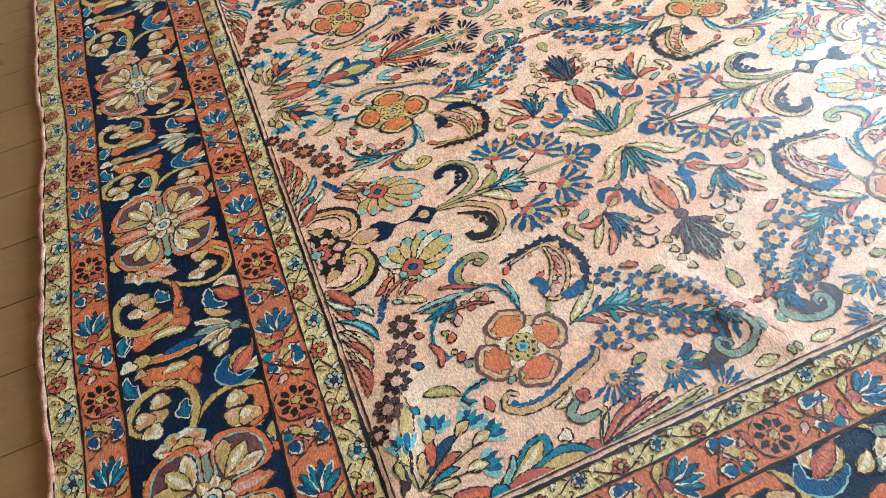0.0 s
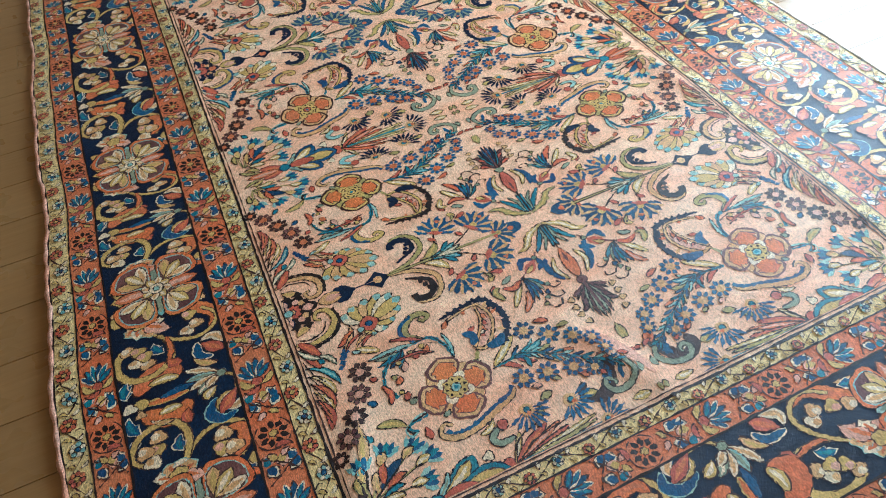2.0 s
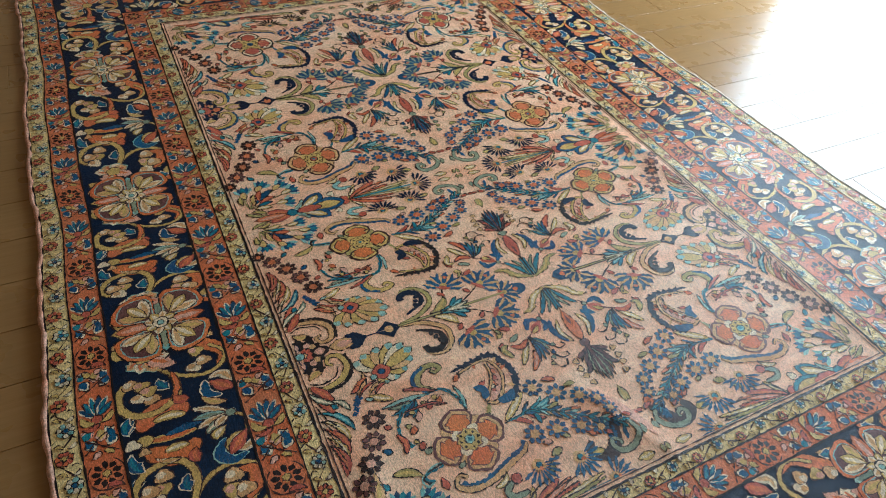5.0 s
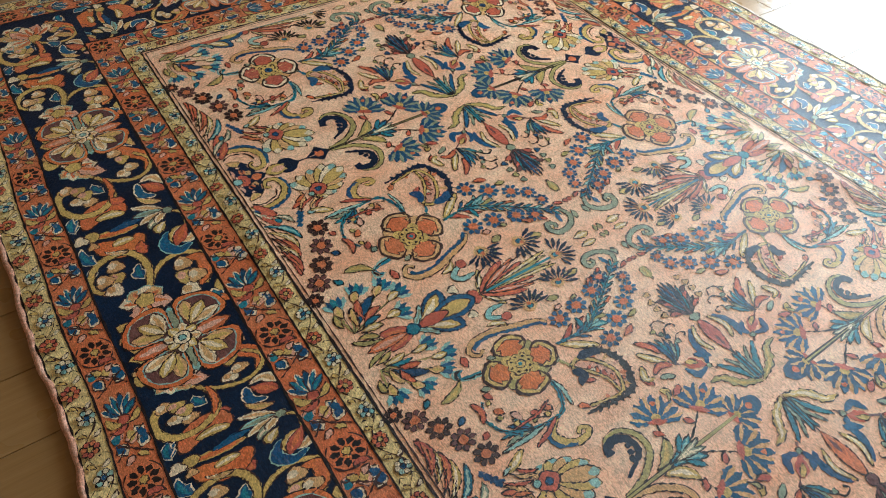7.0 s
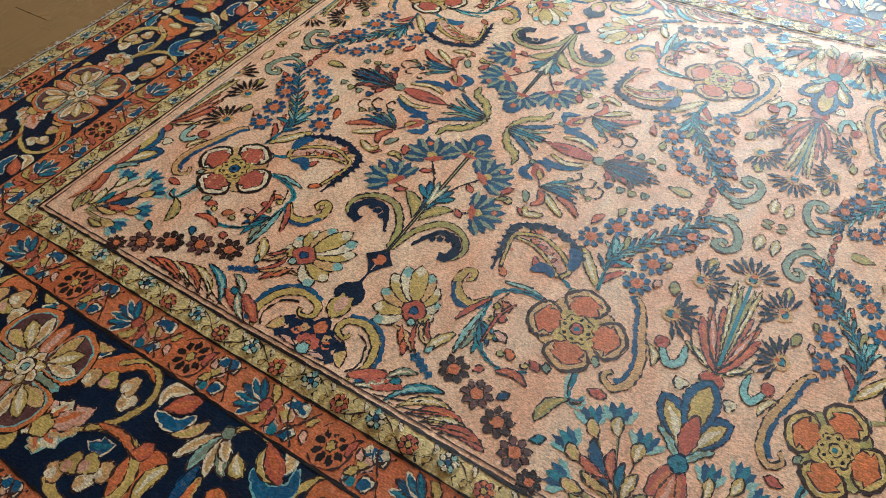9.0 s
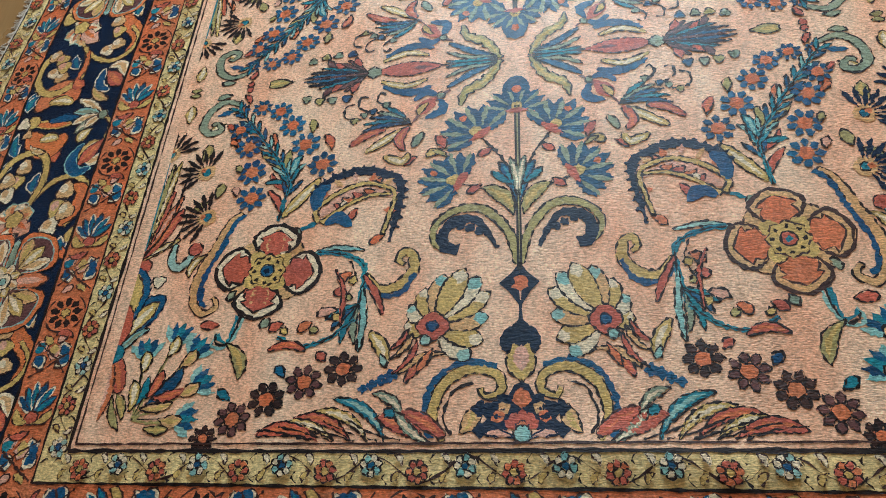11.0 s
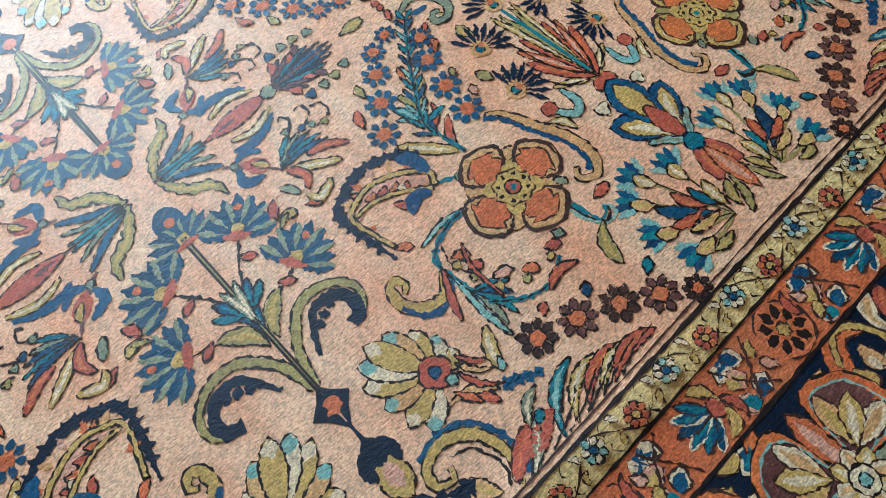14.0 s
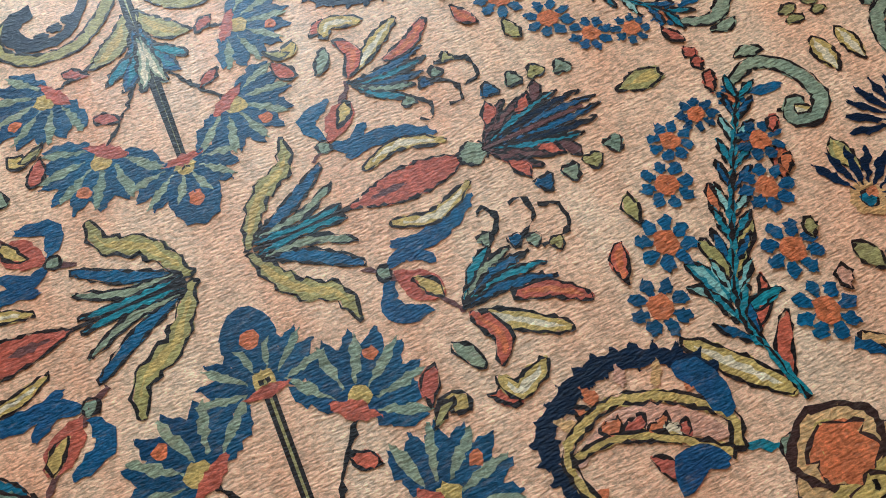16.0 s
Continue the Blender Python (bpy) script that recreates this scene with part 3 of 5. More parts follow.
def teal_spray(d, band):
    """A teal plume with buds and a gold curl, beside the big flower."""
    stem = curve([(0.370, 0.295), (0.375, 0.257), (0.397, 0.222), (0.445, 0.221), (0.503, 0.231)])
    d.blade([(0.370, 0.300), (0.363, 0.264), (0.370, 0.223)], 0.0089, "aqua", "black")
    d.line(stem, 0.010, "teal")
    d.line(stem, 0.0026, "black")
    d.scroll([(0.414, 0.217), (0.440, 0.196), (0.436, 0.169), (0.413, 0.149), (0.386, 0.150), (0.377, 0.163), (0.392, 0.171), (0.400, 0.161)], 0.017, "gold" if band else "olive")
    d.line(curve([(0.431, 0.216), (0.452, 0.190), (0.445, 0.161), (0.414, 0.145)]), 0.010, "blue")
    d.blade([(0.413, 0.220), (0.450, 0.199), (0.482, 0.188)], 0.0104, "red", "black")
    d.blade([(0.435, 0.221), (0.487, 0.215), (0.542, 0.218)], 0.0104, "aqua", "black")
    for k, (u, v) in enumerate(((0.529, 0.224), (0.528, 0.244), (0.505, 0.260), (0.488, 0.269))):
        d.leaf(0.464, 0.223, u, v, 0.0104, ("sage", "teal", "blue", "teal")[k], 0.08, lw=0.0028)
    vine = curve([(0.489, 0.228), (0.522, 0.268), (0.529, 0.309), (0.513, 0.338)])
    d.line(vine, 0.009, "teal")
    d.line(vine, 0.0026, "black")
    d.line(curve([(0.499, 0.247), (0.459, 0.247), (0.421, 0.232), (0.387, 0.242)]), 0.0026, "black")
    for k, (u, v, w, z) in enumerate(((0.409, 0.238, 0.426, 0.258), (0.440, 0.242, 0.447, 0.262), (0.472, 0.254, 0.482, 0.283), (0.491, 0.288, 0.507, 0.307), (0.492, 0.331, 0.503, 0.352))):
        d.leaf(u, v, w, z, 0.0155, ("rust", "red", "pink")[k % 3], 0.1)
        d.leaf(u + 0.006, v - 0.004, 0.5 * (u + w) + 0.010, 0.5 * (v + z) - 0.008, 0.014, ("gold", "olive")[k % 2], -0.1)
    d.blade([(0.499, 0.247), (0.439, 0.248), (0.403, 0.263)], 0.0067, "red", "black")
    d.blade([(0.536, 0.294), (0.526, 0.320), (0.534, 0.348)], 0.0133, "red", "black")
    d.blade([(0.509, 0.203), (0.533, 0.187), (0.559, 0.177)], 0.0192, "gold", "black")
    d.leaf(0.547, 0.186, 0.566, 0.177, 0.0104, "aqua")


bloom("plume", teal_spray, label="teal plume with buds and a gold curl")


for turn, (x, y, r) in enumerate(((0.567, 0.236, 0.0265), (0.586, 0.289, 0.0265), (0.611, 0.339, 0.0265), (0.640, 0.383, 0.026), (0.668, 0.420, 0.019))):
    bloom("dark_rosette", lambda d, band: d.daisy(x, y, r, ("brown", "plum")[turn % 2], "rust" if band else "pink", 8, "black", 0.2 * turn), label="small rosette with dark petals")
for x, y, u, v, colour in ((0.578, 0.318, 0.560, 0.332, "blue"), (0.612, 0.392, 0.596, 0.412, "teal"), (0.555, 0.262, 0.540, 0.275, "red")):
    bloom("small_leaf", lambda d, band: d.leaf(x, y, u, v, 0.014, colour))


def long_scroll(d, band):
    d.scroll([(0.285, 0.430), (0.300, 0.448), (0.344, 0.463), (0.400, 0.482), (0.445, 0.482), (0.468, 0.462), (0.455, 0.442), (0.440, 0.452)], 0.016, "tan")
    d.line(curve([(0.288, 0.424), (0.304, 0.440), (0.346, 0.453), (0.402, 0.472), (0.440, 0.472), (0.456, 0.460)]), 0.010, "blue")
    d.leaf(0.36, 0.475, 0.40, 0.500, 0.014, "gold", 0.2)


bloom("s_scroll", long_scroll, label="long S-shaped blue and tan scroll")


def hook(d, band):
    for k in range(3):
        d.line(curve([(0.475, 0.395 + 0.005 * k), (0.505, 0.402 + 0.004 * k), (0.528 - 0.004 * k, 0.420 - 0.003 * k), (0.522 - 0.004 * k, 0.438 - 0.006 * k), (0.505, 0.430)]), 0.006, ("aqua", "black", "teal")[k])
    d.leaf(0.520, 0.415, 0.580, 0.385, 0.020, "olive", -0.15)
    d.leaf(0.490, 0.430, 0.488, 0.462, 0.016, "red")
    d.leaf(0.480, 0.355, 0.498, 0.365, 0.015, "sage")


bloom("hooked_stem", hook, label="hooked pale stem with olive leaf")


def palmette(d, band):
    """Red-leaved fan on the waist line with dark carnations round it."""
    c = 0.59
    d.leaf(0.402, c, 0.356, c, 0.040, "red", edge="brown", stripe=False, fat=1.3)
    d.blade([(0.362, c), (0.34, 0.556), (0.326, 0.531)], 0.013, "gold", "black")
    d.blade([(0.360, c), (0.32, 0.565), (0.266, 0.538)], 0.021, "red", "black")
    d.blade([(0.355, c), (0.31, 0.572), (0.239, 0.545)], 0.015, "rust", "black")
    d.blade([(0.350, c), (0.29, 0.580), (0.227, 0.563)], 0.017, "red", "black")
    d.blade([(0.345, c), (0.26, 0.580), (0.162, 0.566)], 0.013, "gold", "black")
    d.blade([(0.340, c), (0.25, 0.586), (0.167, 0.578)], 0.010, "olive", "black")
    d.line(curve([(0.355, c), (0.30, 0.560), (0.185, 0.544)]), 0.0042, "black")
    d.line(curve([(0.360, c), (0.335, 0.545), (0.282, 0.528)]), 0.0042, "black")
    d.line([(0.345, c), (0.25, c), (0.15, c)], 0.005, "teal")
    dark = ("blue", "navy", "black", "black")[band]
    for x, y, g in ((0.182, 0.527, 2.2), (0.284, 0.509, 1.75), (0.128, c, 3.1416)):
        half_daisy(d, x, y, g, 0.038, dark)
    d.scroll([(0.336, 0.535), (0.369, 0.536), (0.381, 0.519), (0.362, 0.505), (0.349, 0.501)], 0.015, "aqua" if band else "sage")
    d.disc(0.348, 0.499, 0.012, "red")
    d.leaf(0.249, 0.485, 0.219, 0.476, 0.018, "olive")


def half_daisy(d, x, y, g, r, dark):
    """A half-open daisy: separate dark rays round a tan heart."""
    bx, by = x - 0.45 * r * math.cos(g), y - 0.45 * r * math.sin(g)
    d.disc(bx, by, 0.42 * r, "tan", None)
    for i in range(9):
        a = g + (i - 4) * 0.34
        ux, uy = math.cos(a), math.sin(a)
        d.leaf(bx + 0.36 * r * ux, by + 0.36 * r * uy, bx + 1.38 * r * ux, by + 1.38 * r * uy, 0.21 * r, dark, edge=None, fat=1.3)
    d.disc(bx, by, 0.2 * r, "teal", "black", lw=0.002)
    d.disc(bx + 0.22 * r * math.cos(g), by + 0.22 * r * math.sin(g), 0.14 * r, "rust", None)


def carnation(d, x, y, g, r, dark, pale):
    """A solid ragged fan: dark wedges with pale stripes between, on a gold heart and a red bar."""
    bx, by = x - 0.35 * r * math.cos(g), y - 0.35 * r * math.sin(g)
    for i in range(9):
        a = g + (i - 4) * 0.36
        q = r * (1.32 - 0.05 * abs(i - 4))
        ux, uy = math.cos(a), math.sin(a)
        d.leaf(bx, by, bx + q * ux, by + q * uy, 0.36 * r, dark, edge=None, fat=1.35, teeth=3)
    for i in range(6):
        a = g + (i - 2.5) * 0.54
        q = r * (1.26 - 0.04 * abs(i - 2.5))
        ux, uy = math.cos(a), math.sin(a)
        d.leaf(bx + 0.3 * q * ux, by + 0.3 * q * uy, bx + q * ux, by + q * uy, 0.165 * r, pale, edge=None, fat=1.3)
    d.disc(bx + 0.2 * r * math.cos(g), by + 0.2 * r * math.sin(g), 0.2 * r, "gold", None)
    ux, uy = math.cos(g + 1.57), math.sin(g + 1.57)
    d.leaf(bx - 0.42 * r * ux, by - 0.42 * r * uy, bx + 0.42 * r * ux, by + 0.42 * r * uy, 0.27 * r, "red", edge=None)
    d.disc(x + 0.52 * r * math.cos(g), y + 0.52 * r * math.sin(g), 0.12 * r, "rust", None)


bloom("fan_palmette", palmette, "waist", "red fan palmette with dark carnations")


def orchid(d, band):
    """Three rounded gold petals with broad blue rims over red sepals."""
    c = 0.59
    rim = "blue" if band else "teal"
    d.blade([(0.535, 0.588), (0.575, 0.575), (0.596, 0.565)], 0.030, "red", "brown")
    d.leaf(0.540, c, 0.640, c, 0.026, "rust", 0, "brown")
    d.leaf(0.528, 0.586, 0.433, 0.531, 0.046, rim, -0.10, edge="navy", fat=1.7, stripe=False)
    d.leaf(0.512, 0.580, 0.443, 0.539, 0.026, "gold", -0.08, edge="brown", fat=1.5)
    d.leaf(0.520, c, 0.376, c, 0.058, rim, edge="navy", fat=1.8, stripe=False)
    d.leaf(0.500, c, 0.388, c, 0.034, "gold", edge="brown", fat=1.6, stripe=False)
    d.leaf(0.525, c, 0.445, c, 0.030, "red", edge="brown", fat=1.1, stripe=False)
    d.blade([(0.530, 0.588), (0.500, 0.562), (0.491, 0.544)], 0.013, "aqua", "black")
    d.disc(0.532, c, 0.015, "teal", "navy")


bloom("white_bud", lambda d, band: d.disc(0.405, 0.549, 0.013, "ivory", "black", 3, 0.3), label="small ivory bud")
bloom("small_leaf", lambda d, band: d.leaf(0.600, 0.575, 0.655, 0.552, 0.012, "olive", 0.1))
bloom("orchid", orchid, "waist", "yellow orchid with blue rims and red sepals")


def feather(d, band):
    """A bush of leaves beside the orchid, with ragged teal tufts in gold cups."""
    root = (0.638, 0.534)
    for i, (u, v) in enumerate(((0.517, 0.450), (0.490, 0.487), (0.580, 0.436), (0.521, 0.539), (0.639, 0.457))):
        mx, my = u + 0.22 * (root[0] - u), v + 0.22 * (root[1] - v)
        d.line(curve([root, (0.5 * (mx + root[0]) + 0.006, 0.5 * (my + root[1])), (mx, my)]), 0.005, "olive")
        d.line([root, (mx, my)], 0.0022, "black")
        g = math.atan2(v - my, u - mx)
        for k in (-2, 2, -1, 1, 0):
            a = g + 0.36 * k
            d.leaf(mx, my, mx + 0.041 * math.cos(a), my + 0.041 * math.sin(a), 0.0115, ("aqua", "blue", "teal", "deep", "aqua")[k + 2], edge=None, teeth=3)
        d.leaf(mx - 0.018 * math.cos(g), my - 0.018 * math.sin(g), mx + 0.018 * math.cos(g), my + 0.018 * math.sin(g), 0.019, "gold" if i % 2 else "tan", 0.1)
    for (u, v, w, z, wide, c) in ((0.617, 0.519, 0.558, 0.472, 0.020, "deep"), (0.606, 0.513, 0.593, 0.464, 0.015, "red"), (0.607, 0.521, 0.561, 0.503, 0.016, "red"), (0.626, 0.542, 0.577, 0.546, 0.018, "gold"),
                                  (0.622, 0.527, 0.614, 0.476, 0.014, "tan"), (0.619, 0.534, 0.571, 0.524, 0.012, "teal"), (0.652, 0.513, 0.653, 0.475, 0.014, "olive"), (0.639, 0.551, 0.599, 0.568, 0.014, "olive")):
        d.leaf(u, v, w, z, wide, c, 0.08)


bloom("leaf_bush", feather, label="bush of olive leaves with ragged teal tufts")


def volute(d, band):
    """Arched curls and blades along the side of the field."""
    d.scroll([(0.672, 0.098), (0.640, 0.112), (0.595, 0.100), (0.572, 0.066), (0.580, 0.032), (0.604, 0.026), (0.612, 0.046), (0.600, 0.052)], 0.016, "gold" if band != 1 else "tan")
    d.line(curve([(0.668, 0.113), (0.640, 0.124), (0.590, 0.112), (0.562, 0.075), (0.568, 0.030)]), 0.010, ("black", "black", "blue", "blue")[band])
    d.line(curve([(0.664, 0.088), (0.640, 0.098), (0.604, 0.086), (0.592, 0.062)]), 0.0045, "black")
    d.leaf(0.662, 0.078, 0.625, 0.060, 0.022, "tan", 0.15)
    d.leaf(0.676, 0.120, 0.640, 0.185, 0.026, "red", 0.12)
    d.leaf(0.676, 0.110, 0.630, 0.160, 0.014, "sage", -0.1)
    d.leaf(0.640, 0.160, 0.628, 0.175, 0.013, "teal")


bloom("volute", volute, label="arched gold volute with a red leaf")


def blades(d, band):
    for i, (u, v, w_, c) in enumerate(((0.605, 0.192, 0.014, "sage"), (0.612, 0.245, 0.016, "teal"), (0.630, 0.268, 0.015, "gold"), (0.640, 0.296, 0.015, "red"), (0.652, 0.318, 0.014, "gold"), (0.664, 0.345, 0.020, "red"))):
        d.leaf(0.672 if i else 0.640, 0.150 + 0.022 * i, u, v, w_, c, 0.16)
    for i in range(5):
        d.line(curve([(0.672, 0.150 + 0.03 * i), (0.660, 0.190 + 0.03 * i), (0.640 + 0.004 * i, 0.225 + 0.03 * i)]), 0.003, "black")


bloom("striped_blade", blades, label="striped blade along the field edge")


def red_sprig(d, band):
    d.leaf(0.545, 0.108, 0.590, 0.150, 0.014, "red", 0.1)
    d.leaf(0.548, 0.098, 0.578, 0.160, 0.012, "tan", 0.15)
    d.leaf(0.540, 0.116, 0.575, 0.135, 0.010, "rust")


bloom("red_sprig", red_sprig, label="sprig of red and tan leaves")


def blue_sprig(d, band):
    for i in range(4):
        d.disc(0.580 + 0.006 * i, 0.170 + 0.012 * i, 0.011 - 0.001 * i, "blue", None, 4, 0.4)


bloom("blue_sprig", blue_sprig, label="ragged blue sprig")


def side_device(d, band):
    """A small cross of navy arms round a rust diamond, over a red flower with an aqua button."""
    dark, warm = ("navy", "rust") if band > 1 else ("black", "pink")
    x0 = 0.640
    for u, v in ((0.592, 0.0), (0.612, 0.030), (0.628, 0.053), (0.661, 0.054)):
        d.leaf(x0, 0.0, u, v, 0.026, dark, edge=None, fat=1.5)
    d.disc(0.629, 0.052, 0.013, dark, None, 4, 0.4)
    d.disc(0.659, 0.051, 0.011, dark, None, 4, 0.4)
    d.leaf(0.634, 0.0, 0.594, 0.0, 0.034, dark, edge=None, fat=1.2)
    d.leaf(0.630, 0.0, 0.602, 0.0, 0.024, warm, edge=None, fat=1.0)
    d.disc(0.628, 0.022, 0.008, "tan", None)
    d.disc(0.640, 0.030, 0.008, warm, None)
    for g in (-1.2, -0.6, 0.0, 0.6, 1.2):
        d.leaf(0.656, 0.0, 0.656 - 0.024 * math.cos(g), 0.024 * math.sin(g), 0.015, "red", edge=None, fat=1.3)
    d.disc(0.655, 0.0, 0.010, "rust" if band > 1 else "tan", "navy", 6, 0.3)
    d.disc(0.664, 0.0, 0.011, "aqua", "black")
    d.blade([(0.666, 0.096), (0.646, 0.123), (0.630, 0.150)], 0.020, "red", "brown")
    d.leaf(0.668, 0.012, 0.664, 0.045, 0.011, "pink", 0.1, edge="navy")


bloom("edge_medallion", side_device, "heart", "small navy and rust medallion at the field edge")


def heart(d, band):
    dark = "navy"
    d.line([(0.470, 0), (0.485, 0), (0.500, 0)], 0.005, dark)
    d.leaf(0.522, 0.0, 0.592, 0.0, 0.038, "gold" if band else "tan", stripe=False)
    d.leaf(0.535, 0.0, 0.576, 0.0, 0.020, "pink", edge=None)
    d.leaf(0.496, 0.0, 0.540, 0.004, 0.026, dark, edge=None, fat=1.3)
    d.leaf(0.506, 0.002, 0.550, 0.020, 0.018, dark, 0.12, edge=None, fat=1.2)
    d.strip([((0.408, 0.0), (0.408, 0.001)), ((0.425, 0.0), (0.425, 0.010)), ((0.442, 0.0), (0.442, 0.030)), ((0.456, 0.0), (0.456, 0.016)), ((0.476, 0.0), (0.476, 0.003))], dark)
    d.disc(0.442, 0.0, 0.012, "rust" if band else "tan", None)
    d.line([(0.420, 0.0), (0.300, 0.0), (0.11, 0.0)], 0.011, "black")
    d.line([(0.415, 0.0), (0.300, 0.0), (0.11, 0.0)], 0.0045, "olive")


bloom("heart_bud", heart, "heart", "navy heart-shaped bud on a stem")


def c_scroll(d, band):
    d.body(curve([(0.410, 0.004), (0.378, 0.008), (0.345, 0.020), (0.310, 0.052), (0.310, 0.092), (0.335, 0.120), (0.366, 0.120), (0.382, 0.100)]),
           lambda t: 0.0025 + 0.0048 * math.sin(math.pi * t ** 0.8) ** 0.8, "olive" if band else "tan")
    d.body(curve([(0.382, 0.030), (0.350, 0.046), (0.328, 0.064), (0.330, 0.092), (0.350, 0.108), (0.374, 0.104), (0.380, 0.086)]), lambda t: 0.003 + 0.0085 * t * (1.4 - 0.6 * t), "navy" if band else "black", None)
    for i in range(3):
        d.leaf(0.342 - 0.006 * i, 0.050 + 0.014 * i, 0.356 - 0.006 * i, 0.060 + 0.014 * i, 0.014, "navy" if band else "black", edge=None)
    d.leaf(0.325, 0.008, 0.270, 0.052, 0.024, "olive" if band != 0 else "gold", 0.16)
    d.leaf(0.300, 0.004, 0.225, 0.028, 0.020, "teal" if band < 2 else "blue", 0.1, lw=0.003)
    d.leaf(0.290, 0.002, 0.215, 0.012, 0.013, "sage", 0.05, lw=0.003)
    d.leaf(0.270, 0.008, 0.240, 0.040, 0.012, "teal")


bloom("c_scroll", c_scroll, label="navy and olive C-scroll")


def side_carnation(d, band, x, y, g, r, stem):
    d.line(curve(stem), 0.005, "black")
    carnation(d, x, y, g, r, ("deep", "blue", "deep", "deep")[band], ("tan", "tan", "sage", "sage")[band])
    d.leaf(stem[1][0] - 0.012, stem[1][1] + 0.008, stem[1][0] + 0.004, stem[1][1] + 0.030, 0.013, "red")


bloom("carnation", lambda d, band: side_carnation(d, band, 0.150, 0.068, 2.5, 0.052, [(0.265, 0.0), (0.205, 0.030), (0.165, 0.060)]), label="navy fan-shaped carnation")
bloom("carnation", lambda d, band: side_carnation(d, band, 0.248, 0.102, 2.05, 0.051, [(0.295, 0.0), (0.275, 0.045), (0.260, 0.085)]), label="navy fan-shaped carnation")


def top_carnation(d, band):
    carnation(d, 0.104, 0.0, 3.1416, 0.046, "deep", ("tan", "tan", "sage", "sage")[band])
    d.leaf(0.090, 0.0, 0.044, 0.0, 0.040, "deep", edge=None, fat=0.8)
    d.disc(0.074, 0.0, 0.008, "rust", None)


bloom("carnation", top_carnation, "heart", "navy fan-shaped carnation with rust heart")


def lotus(d, band):
    """A fan of ivory and gold petals, some tipped aqua, round a red heart."""
    x, y = 0.505, 0.117
    tips = ((0.558, 0.067), (0.532, 0.050), (0.493, 0.042), (0.455, 0.040), (0.428, 0.053), (0.413, 0.075), (0.420, 0.104), (0.443, 0.131), (0.471, 0.150), (0.506, 0.156))
    order = (0, 9, 1, 8, 2, 7, 3, 6, 4, 5)
    for i in order:
        u, v = tips[i]
        d.leaf(x, y, u, v, 0.033, ("ivory", "gold", "tan", "gold")[i % 4] if band != 1 else ("gold", "tan")[i % 2], fat=1.45, stripe=False)
        d.leaf(x + 0.74 * (u - x), y + 0.74 * (v - y), x + 0.97 * (u - x), y + 0.97 * (v - y), 0.019, ("aqua", "ivory")[i % 2] if band > 1 else "aqua", edge=None, fat=1.1)
    d.disc(x, y, 0.023, "red", "black", 4, 0.12)
    d.disc(x, y, 0.008, "blue", "navy")
    d.disc(0.527, 0.126, 0.0081, "aqua", "black")
    for u, v, w, z, c in ((0.526, 0.137, 0.576, 0.168, "red"), (0.514, 0.143, 0.555, 0.174, "tan"), (0.507, 0.150, 0.541, 0.176, "red")):
        d.leaf(w, z, u, v, 0.0081, c, 0.12)


bloom("lotus", lotus, label="ivory lotus palmette with red heart")


def cross_leaves(d, band):
    """The spray that grows along the axis: toothed gold leaves, thin blue blades, a red bud in blue sepals and a dark feather."""
    d.blade([(0.002, 0.024), (0.046, 0.049), (0.069, 0.081), (0.098, 0.089)], 0.0185, "olive" if band else "gold", "black", teeth=6)
    d.blade([(0.010, 0.036), (0.029, 0.076), (0.055, 0.112)], 0.0126, "blue" if band > 1 else "teal", "black", stripe=False)
    d.blade([(0.010, 0.036), (0.013, 0.077), (0.031, 0.114)], 0.0089, "sage", "black")
    d.blade([(0.006, 0.032), (0.002, 0.076), (0.007, 0.114)], 0.0096, "teal", "black")
    d.line([(0.0, 0.030), (0.0, 0.080), (0.0, 0.128)], 0.0052, "black")
    d.blade([(0.047, 0.137), (0.057, 0.171), (0.036, 0.221)], 0.0185, "blue", None)
    d.blade([(0.029, 0.145), (0.041, 0.183), (0.024, 0.225)], 0.0133, "gold", "black")
    d.leaf(0.0, 0.120, 0.0, 0.232, 0.032, "red" if band else "rust", fat=0.9, stripe=False)
    d.leaf(0.0, 0.139, 0.0, 0.173, 0.0089, "plum", edge=None)
    d.disc(0.0, 0.240, 0.0141, "sage" if band else "plum", "black", 5, 0.2)
    root = (0.0, 0.250)
    for u, v, c in ((0.004, 0.366, "blue"), (0.016, 0.356, "navy"), (0.026, 0.338, "teal"), (0.036, 0.312, "plum"), (0.040, 0.290, "plum")):
        d.leaf(*root, u, v, 0.0081, c if band else ("sage" if c in ("blue", "teal") else "plum"), -0.04, lw=0.003)
    for u, v, w, z, c in ((0.018, 0.261, 0.045, 0.275, "red"), (0.021, 0.290, 0.036, 0.313, "red"), (0.024, 0.309, 0.046, 0.325, "plum")):
        d.leaf(u, v, w, z, 0.0118, c if band else "plum", 0.1, lw=0.003)
    d.line([root, (0.0, 0.306), (0.0, 0.352)], 0.0055, "plum")
    for k, (u, v) in enumerate(((0.055, 0.283), (0.056, 0.308), (0.055, 0.331), (0.048, 0.355))):
        d.disc(u, v, 0.0096, ("blue", "sage", "olive", "sage")[k] if band > 1 else "tan", lobes=3, dent=0.3)


bloom("axis_spray", cross_leaves, "long", "leafy spray with red bud and plum feather")


